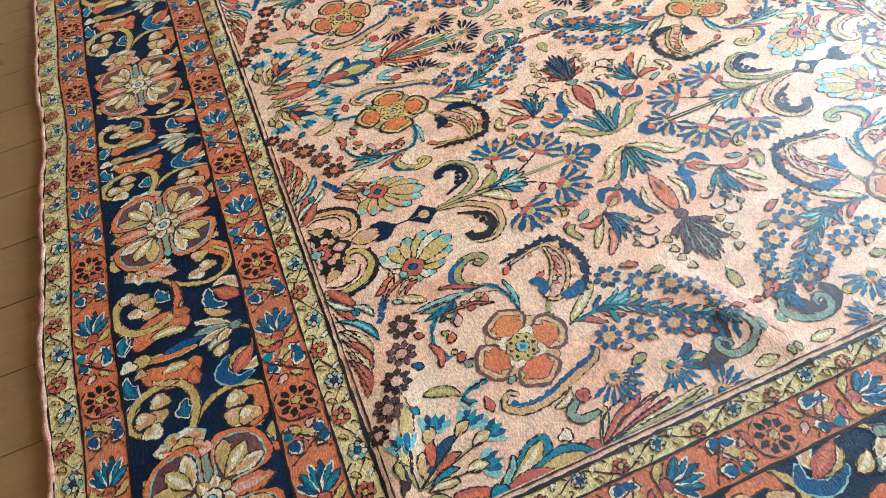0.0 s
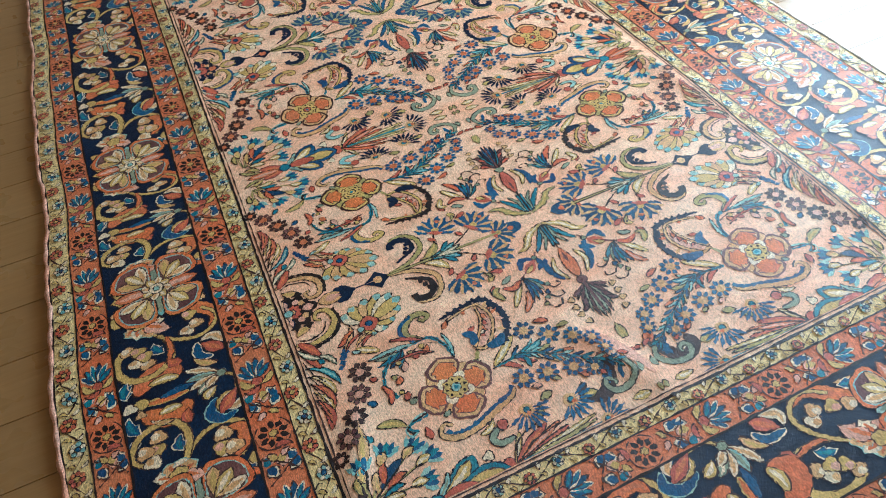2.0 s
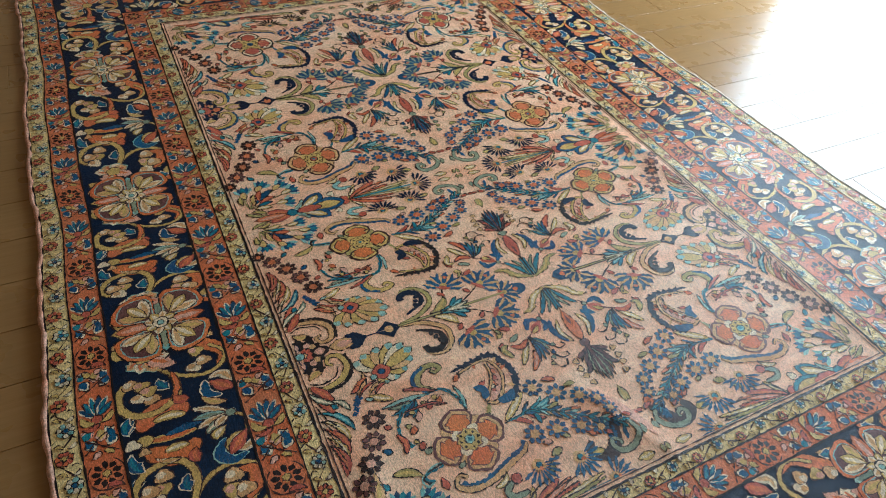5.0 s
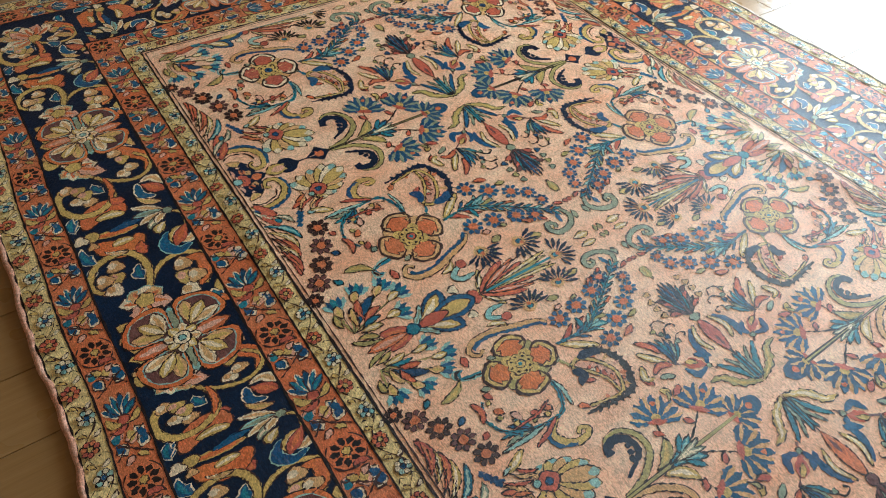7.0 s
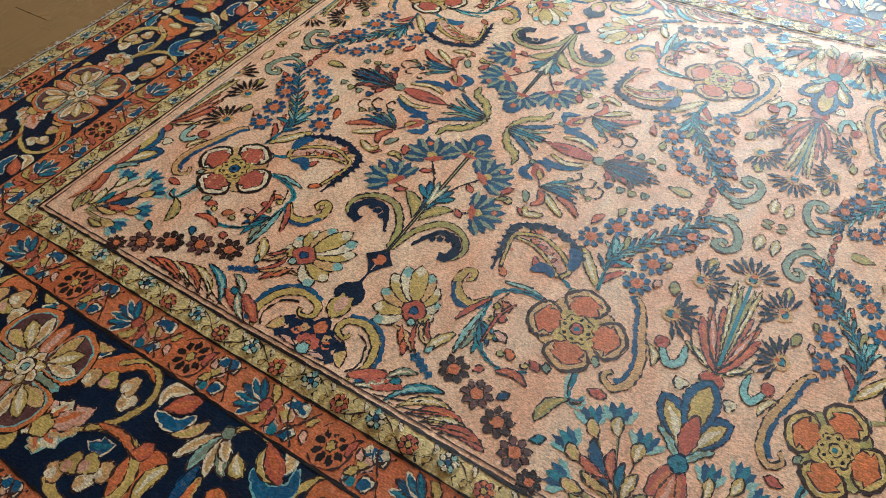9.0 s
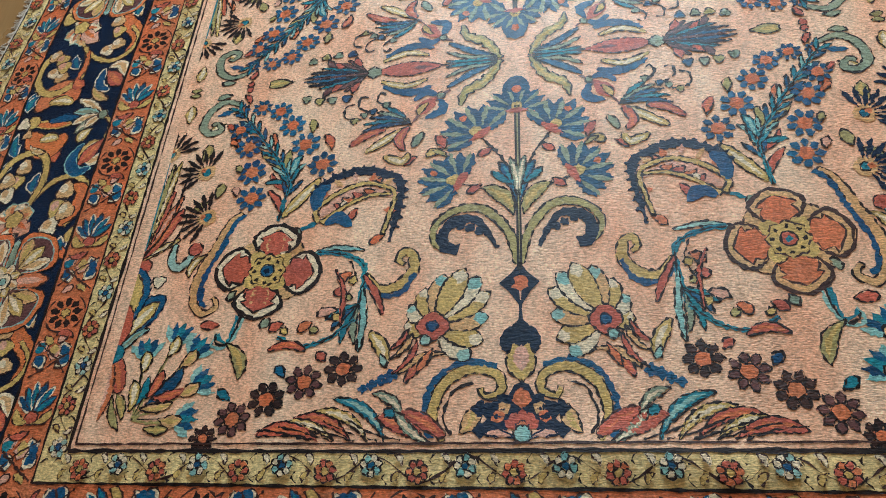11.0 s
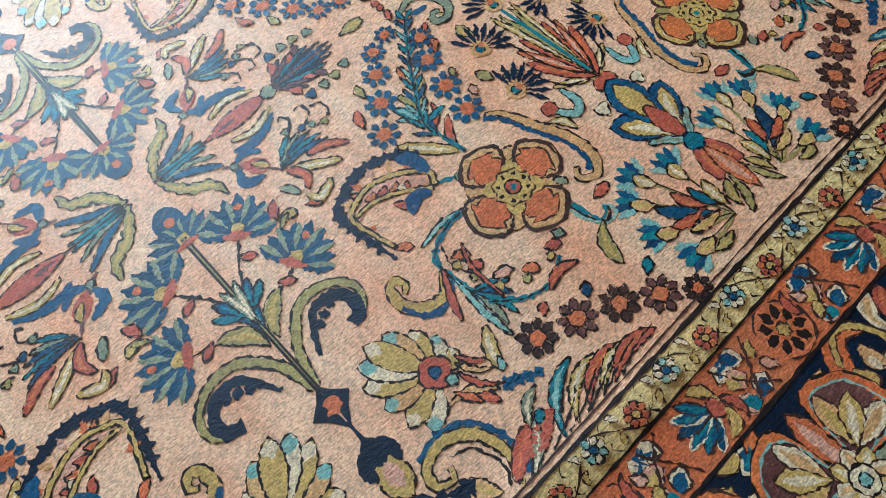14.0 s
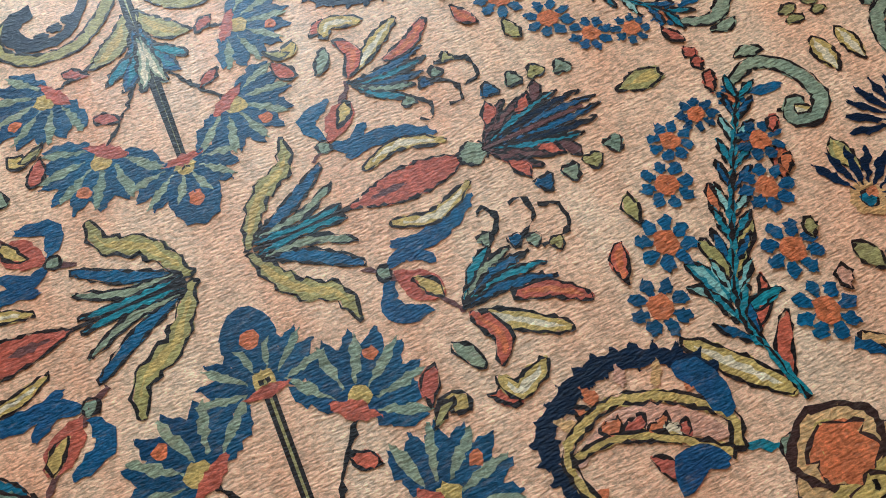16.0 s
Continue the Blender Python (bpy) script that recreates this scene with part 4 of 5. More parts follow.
def tulips(d, band):
    """A red tulip in blue sepals, and a plume of hooked teal blades with red and gold leaves."""
    d.line(curve([(0.059, 0.106), (0.074, 0.125), (0.109, 0.155), (0.130, 0.169)]), 0.005, "plum")
    d.blade([(0.077, 0.124), (0.104, 0.117), (0.118, 0.146)], 0.017, "blue", None)
    d.blade([(0.069, 0.127), (0.061, 0.146), (0.078, 0.165)], 0.0155, "blue", None)
    d.leaf(0.073, 0.128, 0.109, 0.161, 0.0266, "red", edge=None, stripe=False)
    d.leaf(0.085, 0.141, 0.110, 0.158, 0.0126, "gold", 0.1)
    d.disc(0.070, 0.122, 0.0067, "sage")
    root = (0.128, 0.169)
    for k, (u, v) in enumerate(((0.085, 0.215), (0.096, 0.226), (0.106, 0.239), (0.121, 0.247), (0.136, 0.249))):
        d.leaf(*root, u, v, 0.0092, ("teal", "sage", "blue", "teal", "blue")[k], 0.08, lw=0.0028)
    for pts in ([(0.084, 0.213), (0.068, 0.229), (0.051, 0.222), (0.058, 0.214)], [(0.098, 0.230), (0.080, 0.258), (0.058, 0.257), (0.059, 0.245)], [(0.109, 0.251), (0.101, 0.280), (0.078, 0.282), (0.072, 0.266)]):
        d.line(curve(pts), 0.0045, "black")
    for u, v, c in ((0.080, 0.212, "sage"), (0.092, 0.234, "blue"), (0.099, 0.248, "sage"), (0.110, 0.264, "olive")):
        d.disc(u, v, 0.0074, c, "black", 3, 0.3)
    d.blade([(0.136, 0.210), (0.143, 0.238), (0.165, 0.266)], 0.0155, "red" if band else "rust", "black")
    d.blade([(0.137, 0.179), (0.159, 0.208), (0.181, 0.240)], 0.0163, "gold", "black")
    d.blade([(0.133, 0.171), (0.159, 0.186), (0.183, 0.175)], 0.0163, "red", "black")
    d.blade([(0.150, 0.146), (0.162, 0.155), (0.179, 0.162)], 0.0141, "sage", "black")
    d.blade([(0.189, 0.168), (0.206, 0.178), (0.193, 0.209)], 0.017, "gold" if band else "olive", "black")
    d.leaf(0.188, 0.112, 0.159, 0.127, 0.0155, "red", 0.1)
    d.leaf(0.190, 0.115, 0.203, 0.138, 0.0155, "gold", 0.2)
    d.leaf(0.204, 0.107, 0.190, 0.130, 0.0089, "olive", 0.1)


bloom("tulip", tulips, label="red and blue tulip with hooked teal plume")


bloom("grey_curl", lambda d, band: d.scroll([(0.043, 0.475), (0.031, 0.511), (0.054, 0.537), (0.089, 0.542), (0.105, 0.523), (0.098, 0.506), (0.082, 0.516), (0.086, 0.526)], 0.0155, "sage").leaf(0.055, 0.484, 0.064, 0.521, 0.0104, "blue", edge=None), label="small grey-green curl")
for x, y, u, v, wide, colour in ((0.0, 0.385, 0.006, 0.432, 0.024, "olive"), (0.018, 0.500, 0.022, 0.528, 0.013, "sage"), (0.085, 0.500, 0.110, 0.530, 0.014, "gold"),
                                 (0.345, 0.195, 0.362, 0.215, 0.014, "rust"), (0.255, 0.495, 0.275, 0.520, 0.014, "olive"), (0.20, 0.155, 0.215, 0.175, 0.013, "red"),
                                 (0.43, 0.415, 0.448, 0.425, 0.012, "sage"), (0.235, 0.205, 0.250, 0.215, 0.010, "rust")):
    bloom("small_leaf", lambda d, band: d.leaf(x, y, u, v, wide, colour, 0.1), "long" if x == 0 else "")

bloom("gold_bud", lambda d, band: d.leaf(0.000, 0.576, 0.012, 0.576, 0.020, "olive"), "waist", "olive bud on the waist line")
bloom("gold_bud", lambda d, band: d.leaf(0.075, 0.574, 0.031, 0.576, 0.020, "gold"), "waist", "gold bud on the waist line")
bloom("small_leaf", lambda d, band: d.leaf(0.168, 0.526, 0.130, 0.522, 0.020, "olive", 0.1))
bloom("small_leaf", lambda d, band: d.leaf(0.015, 0.467, 0.000, 0.472, 0.012, "red", 0.1))
bloom("small_leaf", lambda d, band: d.leaf(0.148, 0.464, 0.115, 0.483, 0.014, "red", 0.1))
bloom("small_daisy", lambda d, band: d.daisy(0.102, 0.458, 0.017, "blue", "rust" if band else "tan", 8, None), label="small blue daisy")
bloom("small_daisy", lambda d, band: d.daisy(0.055, 0.472, 0.014, "blue", "rust" if band else "tan", 8, None), label="small blue daisy")

# dark moth-shaped patches of later mending at the south end, and a bare worn fold
for k in (-1, 1):
    mend, x, y = Drawing(), -0.028 + 0.058 * k, -0.985
    mend.scroll([(x - 0.008 * k, y + 0.045), (x + 0.012 * k, y), (x + 0.045 * k, y - 0.028), (x + 0.078 * k, y - 0.006), (x + 0.066 * k, y + 0.014)], 0.030, "brown", None)
    mend.leaf(x + 0.004 * k, y + 0.040, x + 0.020 * k, y - 0.012, 0.022, "blue", edge=None)
    mend.disc(x, y + 0.045, 0.013, "rust", "brown")
    weave("mended_patch", mend, [lambda x, y: (x, y)], band_part["field"], "dark brown rewoven patch", 5)
for x, y, u, v, wide, colour, rim in ((-0.600, -0.855, -0.622, -0.945, 0.022, "tan", "brown"), (-0.618, -0.925, -0.650, -1.010, 0.016, "brown", "black"), (-0.085, -0.86, -0.010, -1.02, 0.026, "pink", None)):
    weave("worn_fold", Drawing().leaf(x, y, u, v, wide, colour, 0.05, edge=rim), [lambda x, y: (x, y)], band_part["field"], "bare worn fold in the pile", 6)


# ---- main border: rosettes with a chain of palmettes, curling blossoms and lilies between ----
# a unit is drawn 0.737 long (s) and 0.232 wide (c, from the middle), then laid between two rosettes
def border_rosette(d):
    for g in (0.0, 1.5708, 3.1416, 4.7124):
        d.leaf(0, 0, 0.094 * math.cos(g), 0.098 * math.sin(g), 0.034, "rust" if abs(math.sin(g)) > 0.5 else "aqua", 0, "brown", 0.003, fat=1.4)
    for i in range(4):
        g = 0.73 + 1.5708 * i if i % 2 == 0 else 0.84 + 1.5708 * i
        ux, uy = math.cos(g), math.sin(g)
        d.leaf(0.01 * ux, 0.01 * uy, 0.126 * ux, 0.122 * uy, 0.110, "orange", 0, "black", 0.003, fat=1.7, stripe=False)
        d.leaf(0.015 * ux, 0.015 * uy, 0.115 * ux, 0.112 * uy, 0.086, "plum", 0, "aqua", 0.0034, fat=1.7, stripe=False)
        for k, c in ((-0.40, "tan"), (0.40, "ivory"), (0.0, "gold")):
            d.leaf(0.034 * ux, 0.034 * uy, 0.100 * math.cos(g + k), 0.098 * math.sin(g + k), 0.027, c, 0, "brown", 0.0026, fat=1.4)
    for i in range(8):
        g = 0.785 * i + 0.3
        d.leaf(0, 0, 0.039 * math.cos(g), 0.037 * math.sin(g), 0.022, "gold" if i % 2 else "ivory", 0, "brown", 0.0026, fat=1.5)
    d.disc(0, 0, 0.017, "ivory", "black")
    d.disc(0, 0, 0.008, "aqua", "black", lw=0.002)


def fan(d, s, c, tips):
    """A fan of ragged cream leaves with rust veins round a gold heart."""
    for i, (u, v) in enumerate(tips):
        d.leaf(s, c, u, v, 0.0328, ("ivory", "tan", "pink", "ivory")[i % 4], 0.05 * (-1) ** i, "aqua" if i % 2 else "brown", 0.0024, fat=1.25, teeth=3, stripe=False)
        d.leaf(s, c, s + 0.8 * (u - s), c + 0.8 * (v - c), 0.010, "rust" if i % 2 else "orange", edge=None)
    d.disc(s, c, 0.020, "gold", "brown", 5, 0.15)


def blossoms(d, spots, size=0.021):
    for k, (u, v) in enumerate(spots):
        d.disc(u, v, size, ("tan", "gold", "ivory")[k % 3], "brown", lw=0.0024, lobes=3, dent=0.25, turn=1.3 * k)
        d.disc(u + 0.005, v - 0.006, 0.45 * size, ("ivory", "pink", "tan")[k % 3], None)


def arm(d, pts, wide, col="gold", grow=0.0):
    d.body(curve(pts), lambda t: wide / 2 * (0.85 + 0.35 * math.sin(math.pi * t) + grow * t), col, "brown", 0.0024)


def hooked(d, pts):
    d.body(curve(pts), lambda t: 0.008 + 0.009 * math.sin(math.pi * t), "gold", "brown", 0.0026)
    u, v = pts[-1]
    d.disc(u, v, 0.0107, "tan", "brown", lw=0.0022)
    d.disc(u + 0.012, v + 0.006, 0.009, "orange", "brown", lw=0.002)


def north_arch(d):
    d.blade([(0.656, 0.046), (0.614, 0.078), (0.567, 0.113), (0.522, 0.094)], 0.036, "orange", "brown", 0.0026)
    arm(d, [(0.582, -0.036), (0.532, 0.009), (0.509, 0.057), (0.521, 0.096), (0.563, 0.114), (0.607, 0.085)], 0.01, "gold")
    blossoms(d, [(0.626, 0.045), (0.594, 0.056), (0.541, 0.046), (0.556, 0.067)], 0.019)


def north_loop(d):
    arm(d, [(0.562, -0.016), (0.515, 0.004), (0.465, -0.003), (0.438, -0.034), (0.438, -0.074), (0.469, -0.104), (0.515, -0.108), (0.550, -0.093)], 0.012, "gold", 0.5)
    d.blade([(0.549, -0.002), (0.498, 0.004), (0.457, -0.010)], 0.014, "orange", "brown", 0.0024)
    blossoms(d, [(0.542, -0.083), (0.530, -0.063), (0.494, -0.070), (0.481, -0.048), (0.507, -0.051)], 0.019)


def lily(d):
    """A cream and aqua trumpet lying across the border before two long rust lobes."""
    d.blade([(0.408, 0.011), (0.440, -0.016), (0.426, -0.056), (0.391, -0.081)], 0.058, "rust", "brown", 0.003, stripe=False)
    d.blade([(0.320, 0.020), (0.292, -0.011), (0.302, -0.045), (0.333, -0.078)], 0.056, "orange", "brown", 0.003, stripe=False)
    d.blade([(0.402, 0.007), (0.413, -0.023), (0.409, -0.054)], 0.026, "gold", "brown", 0.0026)
    d.blade([(0.313, 0.001), (0.317, -0.020), (0.311, -0.045)], 0.024, "gold", "brown", 0.0026)
    d.blade([(0.348, 0.018), (0.349, -0.029), (0.358, -0.076)], 0.0181, "orange", "gold", 0.004, stripe=False)
    d.disc(0.361, -0.075, 0.016, "gold", "brown")
    d.disc(0.359, -0.099, 0.0181, "ivory", "brown", 3, 0.35)
    d.disc(0.330, -0.080, 0.0131, "tan", "brown", 3, 0.35)
    d.blade([(0.363, 0.034), (0.363, -0.004), (0.359, -0.038)], 0.020, "blue", "navy", 0.003, stripe=False)
    for k, (u, v) in enumerate(((0.408, 0.020), (0.375, 0.016), (0.344, 0.021), (0.321, 0.035), (0.332, 0.056))):
        d.leaf(0.362, 0.091, u, v, 0.0205, ("ivory", "aqua", "ivory", "sage", "ivory")[k], 0.06, "brown", 0.0026, fat=1.3)
    d.disc(0.362, 0.091, 0.011, "sage", "brown")


def red_tulip(d):
    arm(d, [(0.359, 0.094), (0.336, 0.117), (0.299, 0.113)], 0.007, "gold")
    d.blade([(0.291, 0.068), (0.253, 0.051), (0.225, 0.073), (0.233, 0.103)], 0.026, "blue", "aqua", 0.0032, stripe=False)
    d.blade([(0.296, 0.103), (0.277, 0.080), (0.250, 0.071)], 0.026, "gold", "brown", 0.0026)
    d.blade([(0.265, 0.128), (0.250, 0.108), (0.246, 0.085)], 0.024, "ivory", "blue", 0.0026)
    d.leaf(0.299, 0.113, 0.242, 0.071, 0.03, "red", 0, "brown", 0.0026)


def cream_tulip(d):
    d.blade([(0.485, 0.058), (0.442, 0.057), (0.425, 0.085)], 0.022, "blue", "ivory", 0.0032, stripe=False)
    d.blade([(0.491, 0.067), (0.492, 0.097), (0.459, 0.113)], 0.026, "ivory", "brown", 0.0026)
    d.leaf(0.480, 0.066, 0.434, 0.111, 0.032, "red", 0, "brown", 0.0026)


def south_loop(d):
    arm(d, [(0.183, -0.090), (0.213, -0.113), (0.266, -0.093), (0.283, -0.044), (0.261, -0.010), (0.212, 0.001), (0.158, -0.012)], 0.0131, "gold", 0.2)
    blossoms(d, [(0.248, -0.056), (0.214, -0.063), (0.184, -0.074), (0.218, -0.085)], 0.020)


def south_arch(d):
    arm(d, [(0.158, -0.012), (0.202, 0.021), (0.217, 0.067), (0.195, 0.107), (0.152, 0.112), (0.106, 0.088)], 0.011, "gold")
    d.blade([(0.194, 0.067), (0.183, 0.103), (0.137, 0.100), (0.108, 0.077)], 0.03, "orange", "brown", 0.0026)
    blossoms(d, [(0.184, 0.065), (0.147, 0.058), (0.107, 0.057), (0.139, 0.080)], 0.022)


def chain_parts():
    """The things of one unit between two rosettes, each a drawing of its own."""
    out = []

    def add(name, label, make):
        d = Drawing()
        make(d)
        out.append((name, label, d))

    add("arched_blossom", "tan blossoms under an orange arch", north_arch)
    add("arched_blossom", "tan blossoms under an orange arch", south_arch)
    add("looped_blossom", "pale blossoms in a gold loop", north_loop)
    add("looped_blossom", "pale blossoms in a gold loop", south_loop)
    add("cream_palmette", "cream fan palmette with rust veins", lambda d: fan(d, 0.623, -0.051, [(0.657, -0.069), (0.596, -0.086), (0.651, -0.014), (0.574, -0.062), (0.614, 0.004), (0.565, -0.030), (0.572, 0.012)]))
    add("cream_palmette", "cream fan palmette with rust veins", lambda d: fan(d, 0.128, -0.031, [(0.136, -0.080), (0.163, -0.051), (0.083, -0.059), (0.162, -0.013), (0.065, -0.020), (0.143, 0.008), (0.100, 0.016)]))
    add("hooked_leaf", "hooked gold leaf", lambda d: hooked(d, [(0.743, -0.102), (0.722, -0.078), (0.677, -0.074), (0.652, -0.098), (0.687, -0.100)]))
    add("hooked_leaf", "hooked gold leaf", lambda d: hooked(d, [(0.083, -0.100), (0.079, -0.082), (0.046, -0.062), (0.022, -0.079), (0.050, -0.096)]))
    add("lily", "cream lily before rust-orange lobes", lily)
    add("tulip_bud", "red tulip in a blue and cream cup", red_tulip)
    add("tulip_bud", "cream and red tulip with blue rim", cream_tulip)
    for s, c, u, v in ((0.539, -0.029, 0.499, -0.011), (0.434, -0.087, 0.391, -0.103), (0.232, -0.012, 0.185, -0.015), (0.335, -0.104, 0.276, -0.086), (0.443, -0.094, 0.395, -0.102), (0.084, 0.093, 0.053, 0.110), (0.685, 0.092, 0.635, 0.091), (0.268, -0.095, 0.239, -0.102)):
        add("blue_leaf", "", lambda d: d.leaf(s, c, u, v, 0.0246, "blue", 0.15, "ivory", 0.0028, teeth=2))
    for s, c, u, v, wide, colour in ((0.442, 0.043, 0.401, 0.091, 0.02, "tan"), (0.470, -0.008, 0.445, 0.020, 0.0281, "red"), (0.297, 0.013, 0.254, 0.012, 0.026, "red"), (0.327, 0.077, 0.296, 0.051, 0.026, "gold"),
                                     (0.691, 0.096, 0.632, 0.101, 0.0181, "tan"), (0.105, 0.112, 0.072, 0.119, 0.024, "gold"), (0.065, 0.105, 0.039, 0.119, 0.016, "orange"), (0.759, -0.075, 0.798, -0.083, 0.026, "tan"), (0.303, -0.064, 0.281, -0.017, 0.014, "ivory")):
        add("small_leaf", "", lambda d: d.leaf(s, c, u, v, wide, colour, 0.15, "brown", 0.0024))
    return out


SIDES = {  # from drawn (s, c) to the rug: along the side, and across it from its middle
    "west": (lambda s, c: (-0.914 + c, s), (-1.45, -0.894, -0.312, 0.184, 0.921, 1.62), 0.232),
    "east": (lambda s, c: (0.9375 - c, s), (-1.50, -0.919, -0.307, 0.231, 0.950, 1.64), 0.245),
    "north": (lambda s, c: (s, 1.4715 - c), (-1.02, -0.378, 0.378, 1.04), 0.227),
    "south": (lambda s, c: (s, -1.2775 + c), (-1.02, -0.372, 0.395, 1.05), 0.195)}
CHAIN = chain_parts()
ROSE = Drawing()
border_rosette(ROSE)
slots_used = 0


def inside(side, s):
    lo, hi = (-1.355, 1.56) if side in ("west", "east") else (-0.78, 0.80)
    return min(max(s, lo), hi)


for side, (place, stops, wide) in SIDES.items():
    k = wide / 0.232
    for i, s0 in enumerate(stops):
        q = (stops[min(i + 1, len(stops) - 1)] - s0) / 0.737
        if 0 < i < len(stops) - 1:
            weave("rosette", ROSE, [lambda s, c: place(s0 + s * 0.92, c * k)], band_part["main_border"], "large four-lobed orange rosette with gold heart", 7)
        if i == len(stops) - 1:
            break
        for name, label, d in CHAIN:
            mids = [v[0] for v in d.verts]
            middle = s0 + q * (min(mids) + max(mids)) / 2
            if abs(inside(side, middle) - middle) > 0.005:
                continue
            slots_used += 1
            weave(name, d, [lambda s, c: place(inside(side, s0 + q * s), max(-0.113, min(0.113, c)) * k)], band_part["main_border"], label, slots_used % 8)


# corner blossoms of the main border
for x, y in ((-0.914, 1.46), (0.93, 1.46), (-0.914, -1.28), (0.93, -1.28)):
    d = Drawing()
    for g in (0.2, 1.9, 3.6, 5.2):
        d.leaf(0.05 * math.cos(g), 0.05 * math.sin(g), 0.10 * math.cos(g), 0.09 * math.sin(g), 0.030, "blue", 0.15, "ivory", 0.0028, teeth=2)
        d.leaf(0.05 * math.cos(g + 0.7), 0.05 * math.sin(g + 0.7), 0.11 * math.cos(g + 0.6), 0.085 * math.sin(g + 0.6), 0.028, "tan", 0.2, "brown")
    fan(d, 0, 0, [(0.085 * math.cos(a), 0.080 * math.sin(a)) for a in ((0.8 if x * y > 0 else 2.3) + 0.5 * j for j in (-3, 3, -2, 2, -1, 1, 0))])
    weave("corner_palmette", d, [lambda s, c: (x + s, y + c)], band_part["main_border"], "cream palmette in the border corner", 3)


# ---- orange stripes: dark rosettes and blue palmettes in turn ----
def stripe_rosette(d):
    d.disc(0, 0, 0.034, "rust", None)
    d.line([(0.035 * math.cos(a / 4), 0.033 * math.sin(a / 4)) for a in range(2, 23)], 0.003, "brown")
    d.daisy(0, 0, 0.029, "black", "orange", 9, None)
    d.disc(0, 0, 0.010, "gold", "brown", 6, 0.3, lw=0.002)
    for k in (1, -1):
        for j in (1, -1):
            d.leaf(0.040 * k, 0.020 * j, 0.054 * k, 0.004 * j, 0.013, "gold" if j * k > 0 else "pink", 0.1, "brown", 0.0022)


def stripe_palmette(d):
    for i in range(6):
        g = -1.2 + 0.48 * i
        u, v = 0.040 * math.cos(g), 0.034 * math.sin(g)
        d.leaf(-0.014, 0, u, v, 0.013, "blue" if i % 3 else "deep", 0, "ivory" if i % 2 == 0 else "brown", 0.0024, fat=1.2)
    d.disc(-0.020, 0, 0.011, "red", "brown", lw=0.002)
    for j in (1, -1):
        d.leaf(-0.028, 0.004 * j, -0.006, 0.030 * j, 0.014, "gold", 0.2 * j, "brown", 0.0022)


def stripe_bits(d, flip):
    for s, c, g, col in ((0.070, 0.016, 0.6, "blue"), (0.066, -0.018, -0.5, "blue"), (0.098, 0.018, 2.6, "blue"), (0.100, -0.016, -2.4, "teal"), (0.084, 0.0, 0.0, "gold")):
        d.leaf(s - 0.010 * math.cos(g), c - 0.010 * math.sin(g), s + 0.016 * math.cos(g), c + 0.016 * math.sin(g), 0.023, "ivory" if col == "blue" else "pink", 0.1, "brown", 0.0022)
        d.leaf(s - 0.004 * math.cos(g), c - 0.004 * math.sin(g), s + 0.018 * math.cos(g), c + 0.018 * math.sin(g), 0.016, col, 0.1, None)
    d.line(curve([(0.045, 0.030 * flip), (0.062, 0.004 * flip), (0.086, -0.028 * flip)]), 0.0035, "brown")
    d.line(curve([(0.052, -0.030 * flip), (0.080, -0.006 * flip), (0.104, 0.030 * flip)]), 0.0035, "brown")
    d.leaf(0.112, -0.028 * flip, 0.118, 0.004 * flip, 0.012, "red", 0.2, "brown", 0.0022)


def run_along(rect_in, rect_out, k):
    """The four sides of a stripe as (place, length, width)."""
    (a, b, c, d), (e, f, g, h) = rect_in, rect_out
    return [(lambda s, t: ((a + e) / 2 + t * k, b + s), d - b, a - e), (lambda s, t: ((c + g) / 2 - t * k, b + s), d - b, g - c),
            (lambda s, t: (e + 0.02 + s, (b + f) / 2 + t * k), g - e - 0.04, b - f), (lambda s, t: (e + 0.02 + s, (d + h) / 2 - t * k), g - e - 0.04, h - d)]


ROS, PAL, BIT, TIB = Drawing(), Drawing(), Drawing(), Drawing()
stripe_rosette(ROS), stripe_palmette(PAL), stripe_bits(BIT, 1), stripe_bits(TIB, -1)
for band_index, owner, phase in ((2, "inner_stripe", 0.06), (4, "outer_stripe", 0.45)):
    for place, length, wide in run_along(BANDS[band_index - 1][2], BANDS[band_index][2], 1.0):
        pairs = max(1, round(length / 0.29))
        pitch, fit_w = length / pairs, wide / 0.072
        for i in range(pairs):
            s0 = pitch * (i + phase)
            weave("dark_rosette", ROS, [lambda s, t: place(s0 + s, t * fit_w)], band_part[owner], "small dark-petalled rosette", 2)
            weave("blue_palmette", PAL, [lambda s, t: place(s0 + pitch / 2 + s, t * fit_w)], band_part[owner], "small blue palmette", 3)
            for off, bits in ((0.0, BIT), (pitch / 2, TIB)):
                if s0 + off + 0.12 < length:
                    weave("leaf_spray", bits, [lambda s, t: place(s0 + off + s, t * fit_w)], band_part[owner], "", 4)

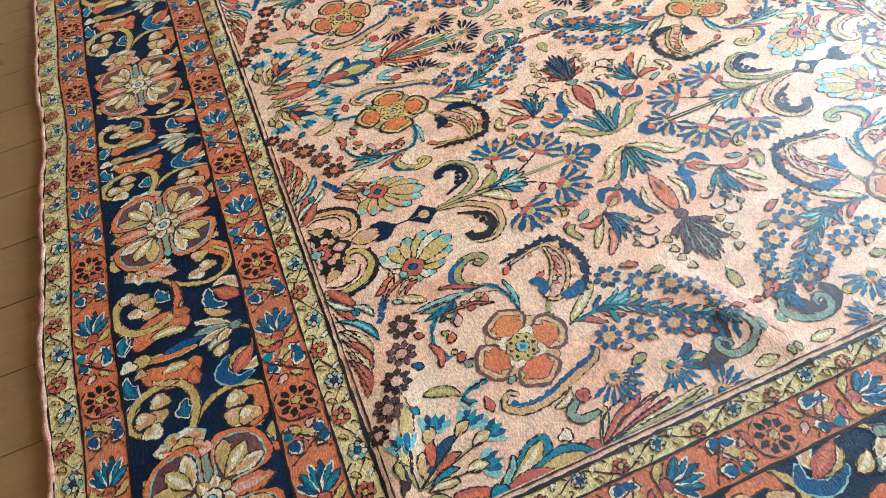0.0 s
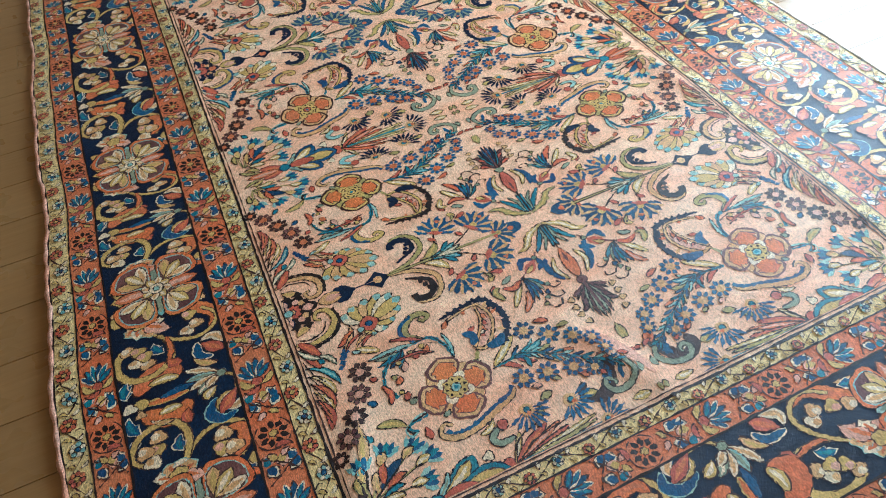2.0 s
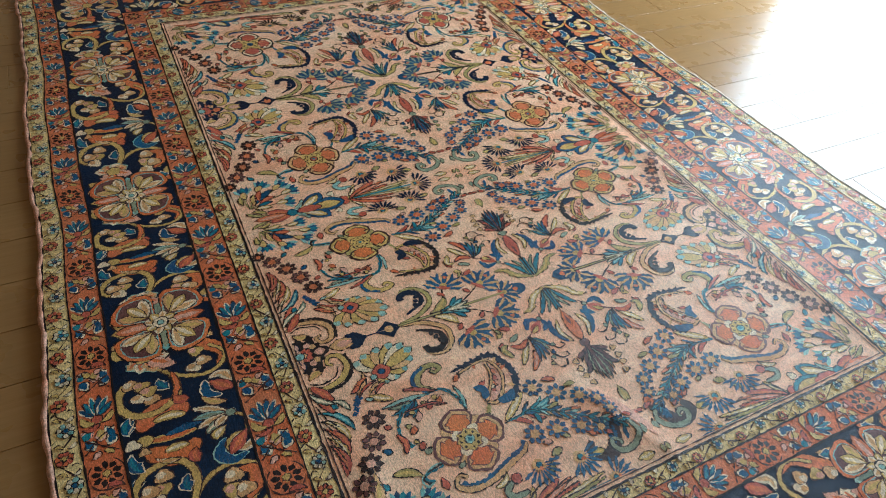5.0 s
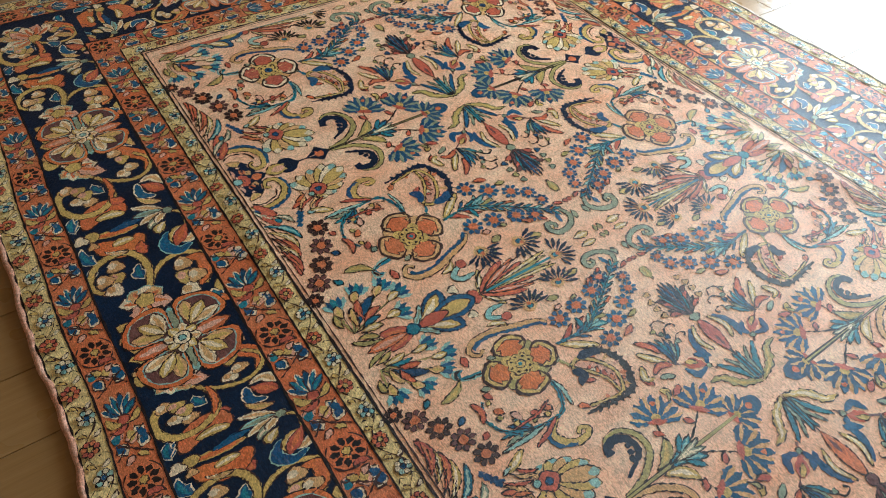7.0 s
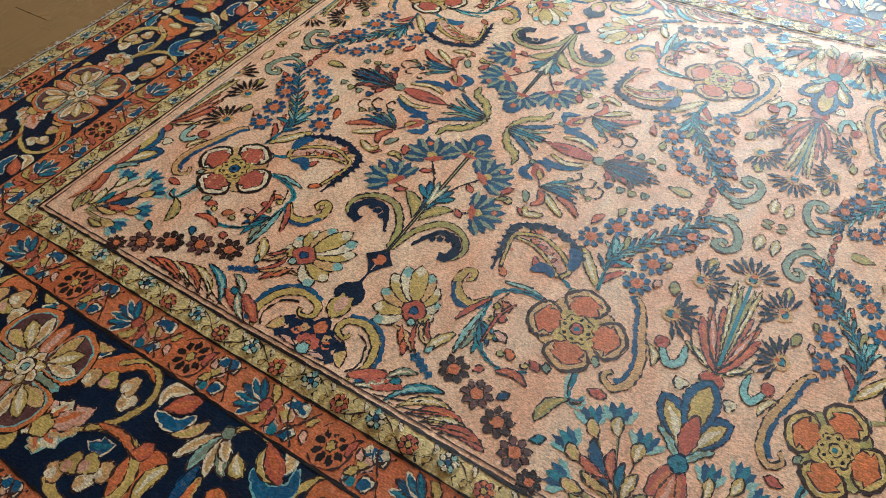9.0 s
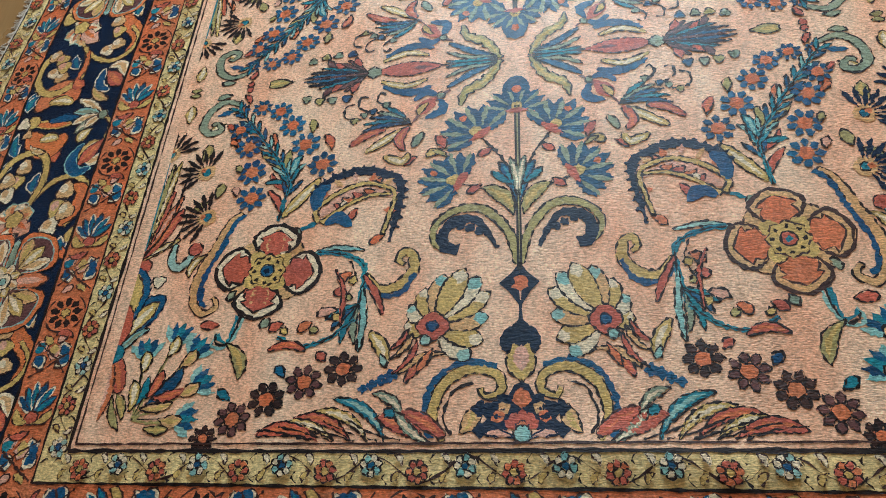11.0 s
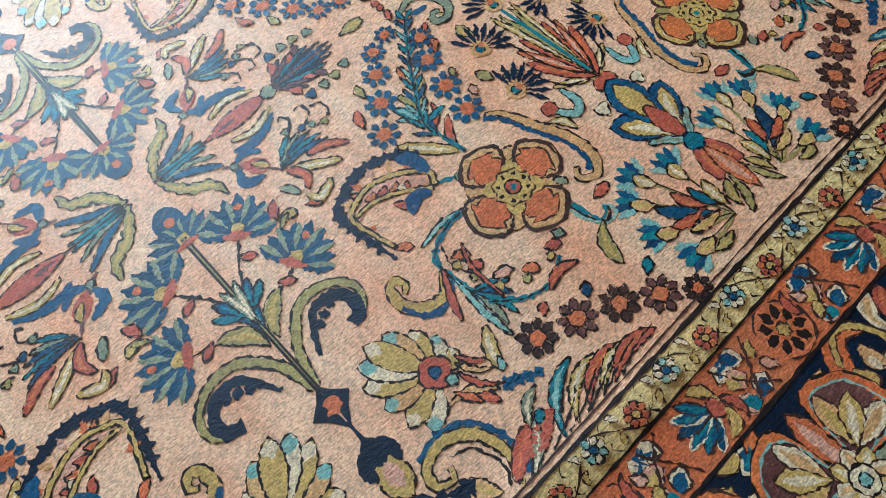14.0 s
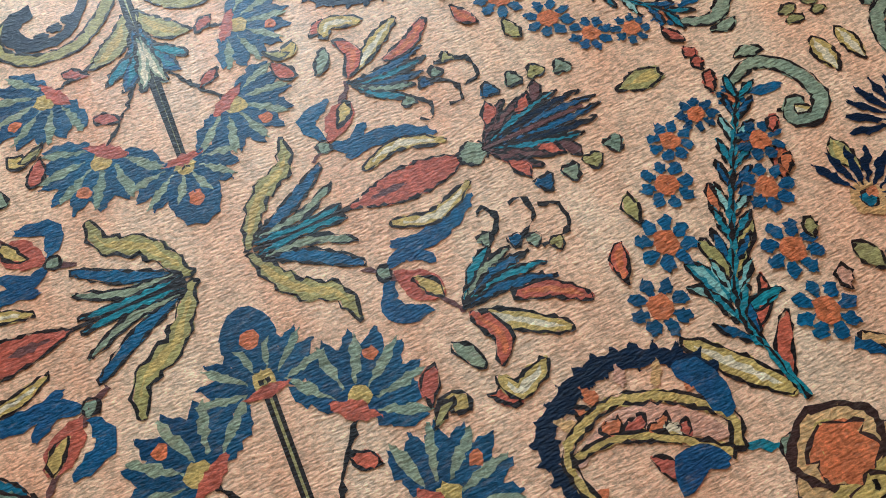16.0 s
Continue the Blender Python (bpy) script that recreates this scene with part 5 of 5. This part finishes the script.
# ---- beige guards: a thin dark vine with tiny flowers ----
for band_index, owner in ((1, "inner_guard"), (5, "outer_guard")):
    for side_index, (place, length, wide) in enumerate(run_along(BANDS[band_index - 1][2], BANDS[band_index][2], 1.0)):
        d = Drawing()
        count = int(length / 0.0625)
        k = wide / 0.046
        d.line([(0.004 + length * j / (count * 6) * 0.995, 0.016 * k * math.sin(math.pi * j / 6)) for j in range(count * 6)], 0.0022, "brown")
        for i in range(count):
            s0, t0 = length * (i + 0.5) / count, 0.004 * k * (-1) ** i
            for j in range(7):
                g = 0.8976 * j + i
                d.disc(s0 + 0.0105 * k * math.cos(g), t0 + 0.0105 * k * math.sin(g), 0.0052 * k, ("red", "rust")[j % 2] if i % 2 else ("ivory", "aqua")[j % 2], "black", lw=0.0017)
            d.disc(s0, t0, 0.0052, "gold" if i % 2 else "blue", "black", lw=0.0015)
            for j in (1, -1):
                d.leaf(s0 + 0.022, 0.004 * j, s0 + 0.031, 0.018 * k * j, 0.008, "ivory" if j > 0 else "gold", 0.2, "brown", 0.0016)
                d.line(curve([(s0 - 0.024, 0.020 * k * j), (s0 - 0.016, 0.012 * k * j), (s0 - 0.020, 0.006 * k * j)]), 0.0018, "black")
        weave("guard_vine", d, [lambda s, t: place(s, t)], band_part[owner], "thin dark vine with tiny red and blue flowers", 1, "stuff")

# ---- a pale cloth mat beyond the rug ----
mat_thing = tagged(new("floor_mat"), "pale grey-blue oval cloth mat on the wooden floor", "mat")
verts, faces = [(-1.50, 2.60, FLOOR_Z + 0.012)], []
for r_, z in ((0.55, 0.012), (0.94, 0.011), (0.99, 0.008), (1.0, 0.003), (0.995, 0.0)):
    verts += [(-1.50 + 0.56 * r_ * math.cos(i / 48 * 6.2832), 2.60 + 0.49 * r_ * math.sin(i / 48 * 6.2832), FLOOR_Z + z + 0.0006 * math.sin(i * 1.7)) for i in range(48)]
faces = [(0, 1 + i, 1 + (i + 1) % 48) for i in range(48)]
faces += [(1 + 48 * k + i, 49 + 48 * k + i, 49 + 48 * k + (i + 1) % 48, 1 + 48 * k + (i + 1) % 48) for k in range(4) for i in range(48)]
part("cloth", verts, faces, [plain("grey_blue_cloth", (0.42, 0.46, 0.48), 0.9, 220)], mat_thing, smooth=True)

# ---- floor planks ----
PLANK = 0.158
rng = random.Random(11)
planks = {}
y = -3.675
while y < Y1 - 0.01:
    x = X0 - rng.uniform(0.0, 0.8)
    while x < X1:
        length = rng.choice((0.76, 0.91, 1.07))
        a, b = max(x, X0), min(x + length, X1)
        if b - a > 0.05:
            key = (round(b - a, 4), round(min(PLANK, Y1 - y), 4))
            if key not in planks:
                lx, ly = key[0] - 0.0017, key[1] - 0.0017
                v, f = [], []
                for inset, z in ((0.0, -0.004), (0.0, -0.0006), (0.0006, 0.0)):
                    v += [(inset, inset, z), (lx - inset, inset, z), (lx - inset, ly - inset, z), (inset, ly - inset, z)]
                f = [(8, 9, 10, 11)] + [(4 * r + i, 4 * r + (i + 1) % 4, 4 * r + 4 + (i + 1) % 4, 4 * r + 4 + i) for r in (0, 1) for i in range(4)]
                me = bpy.data.meshes.new("plank")
                me.from_pydata(v, [], f)
                me.materials.append(WOOD)
                planks[key] = me
            ob = new("plank", planks[key])
            ob.location = (a, y, FLOOR_Z)
            ob.parent = floor
        x += length
    y += PLANK
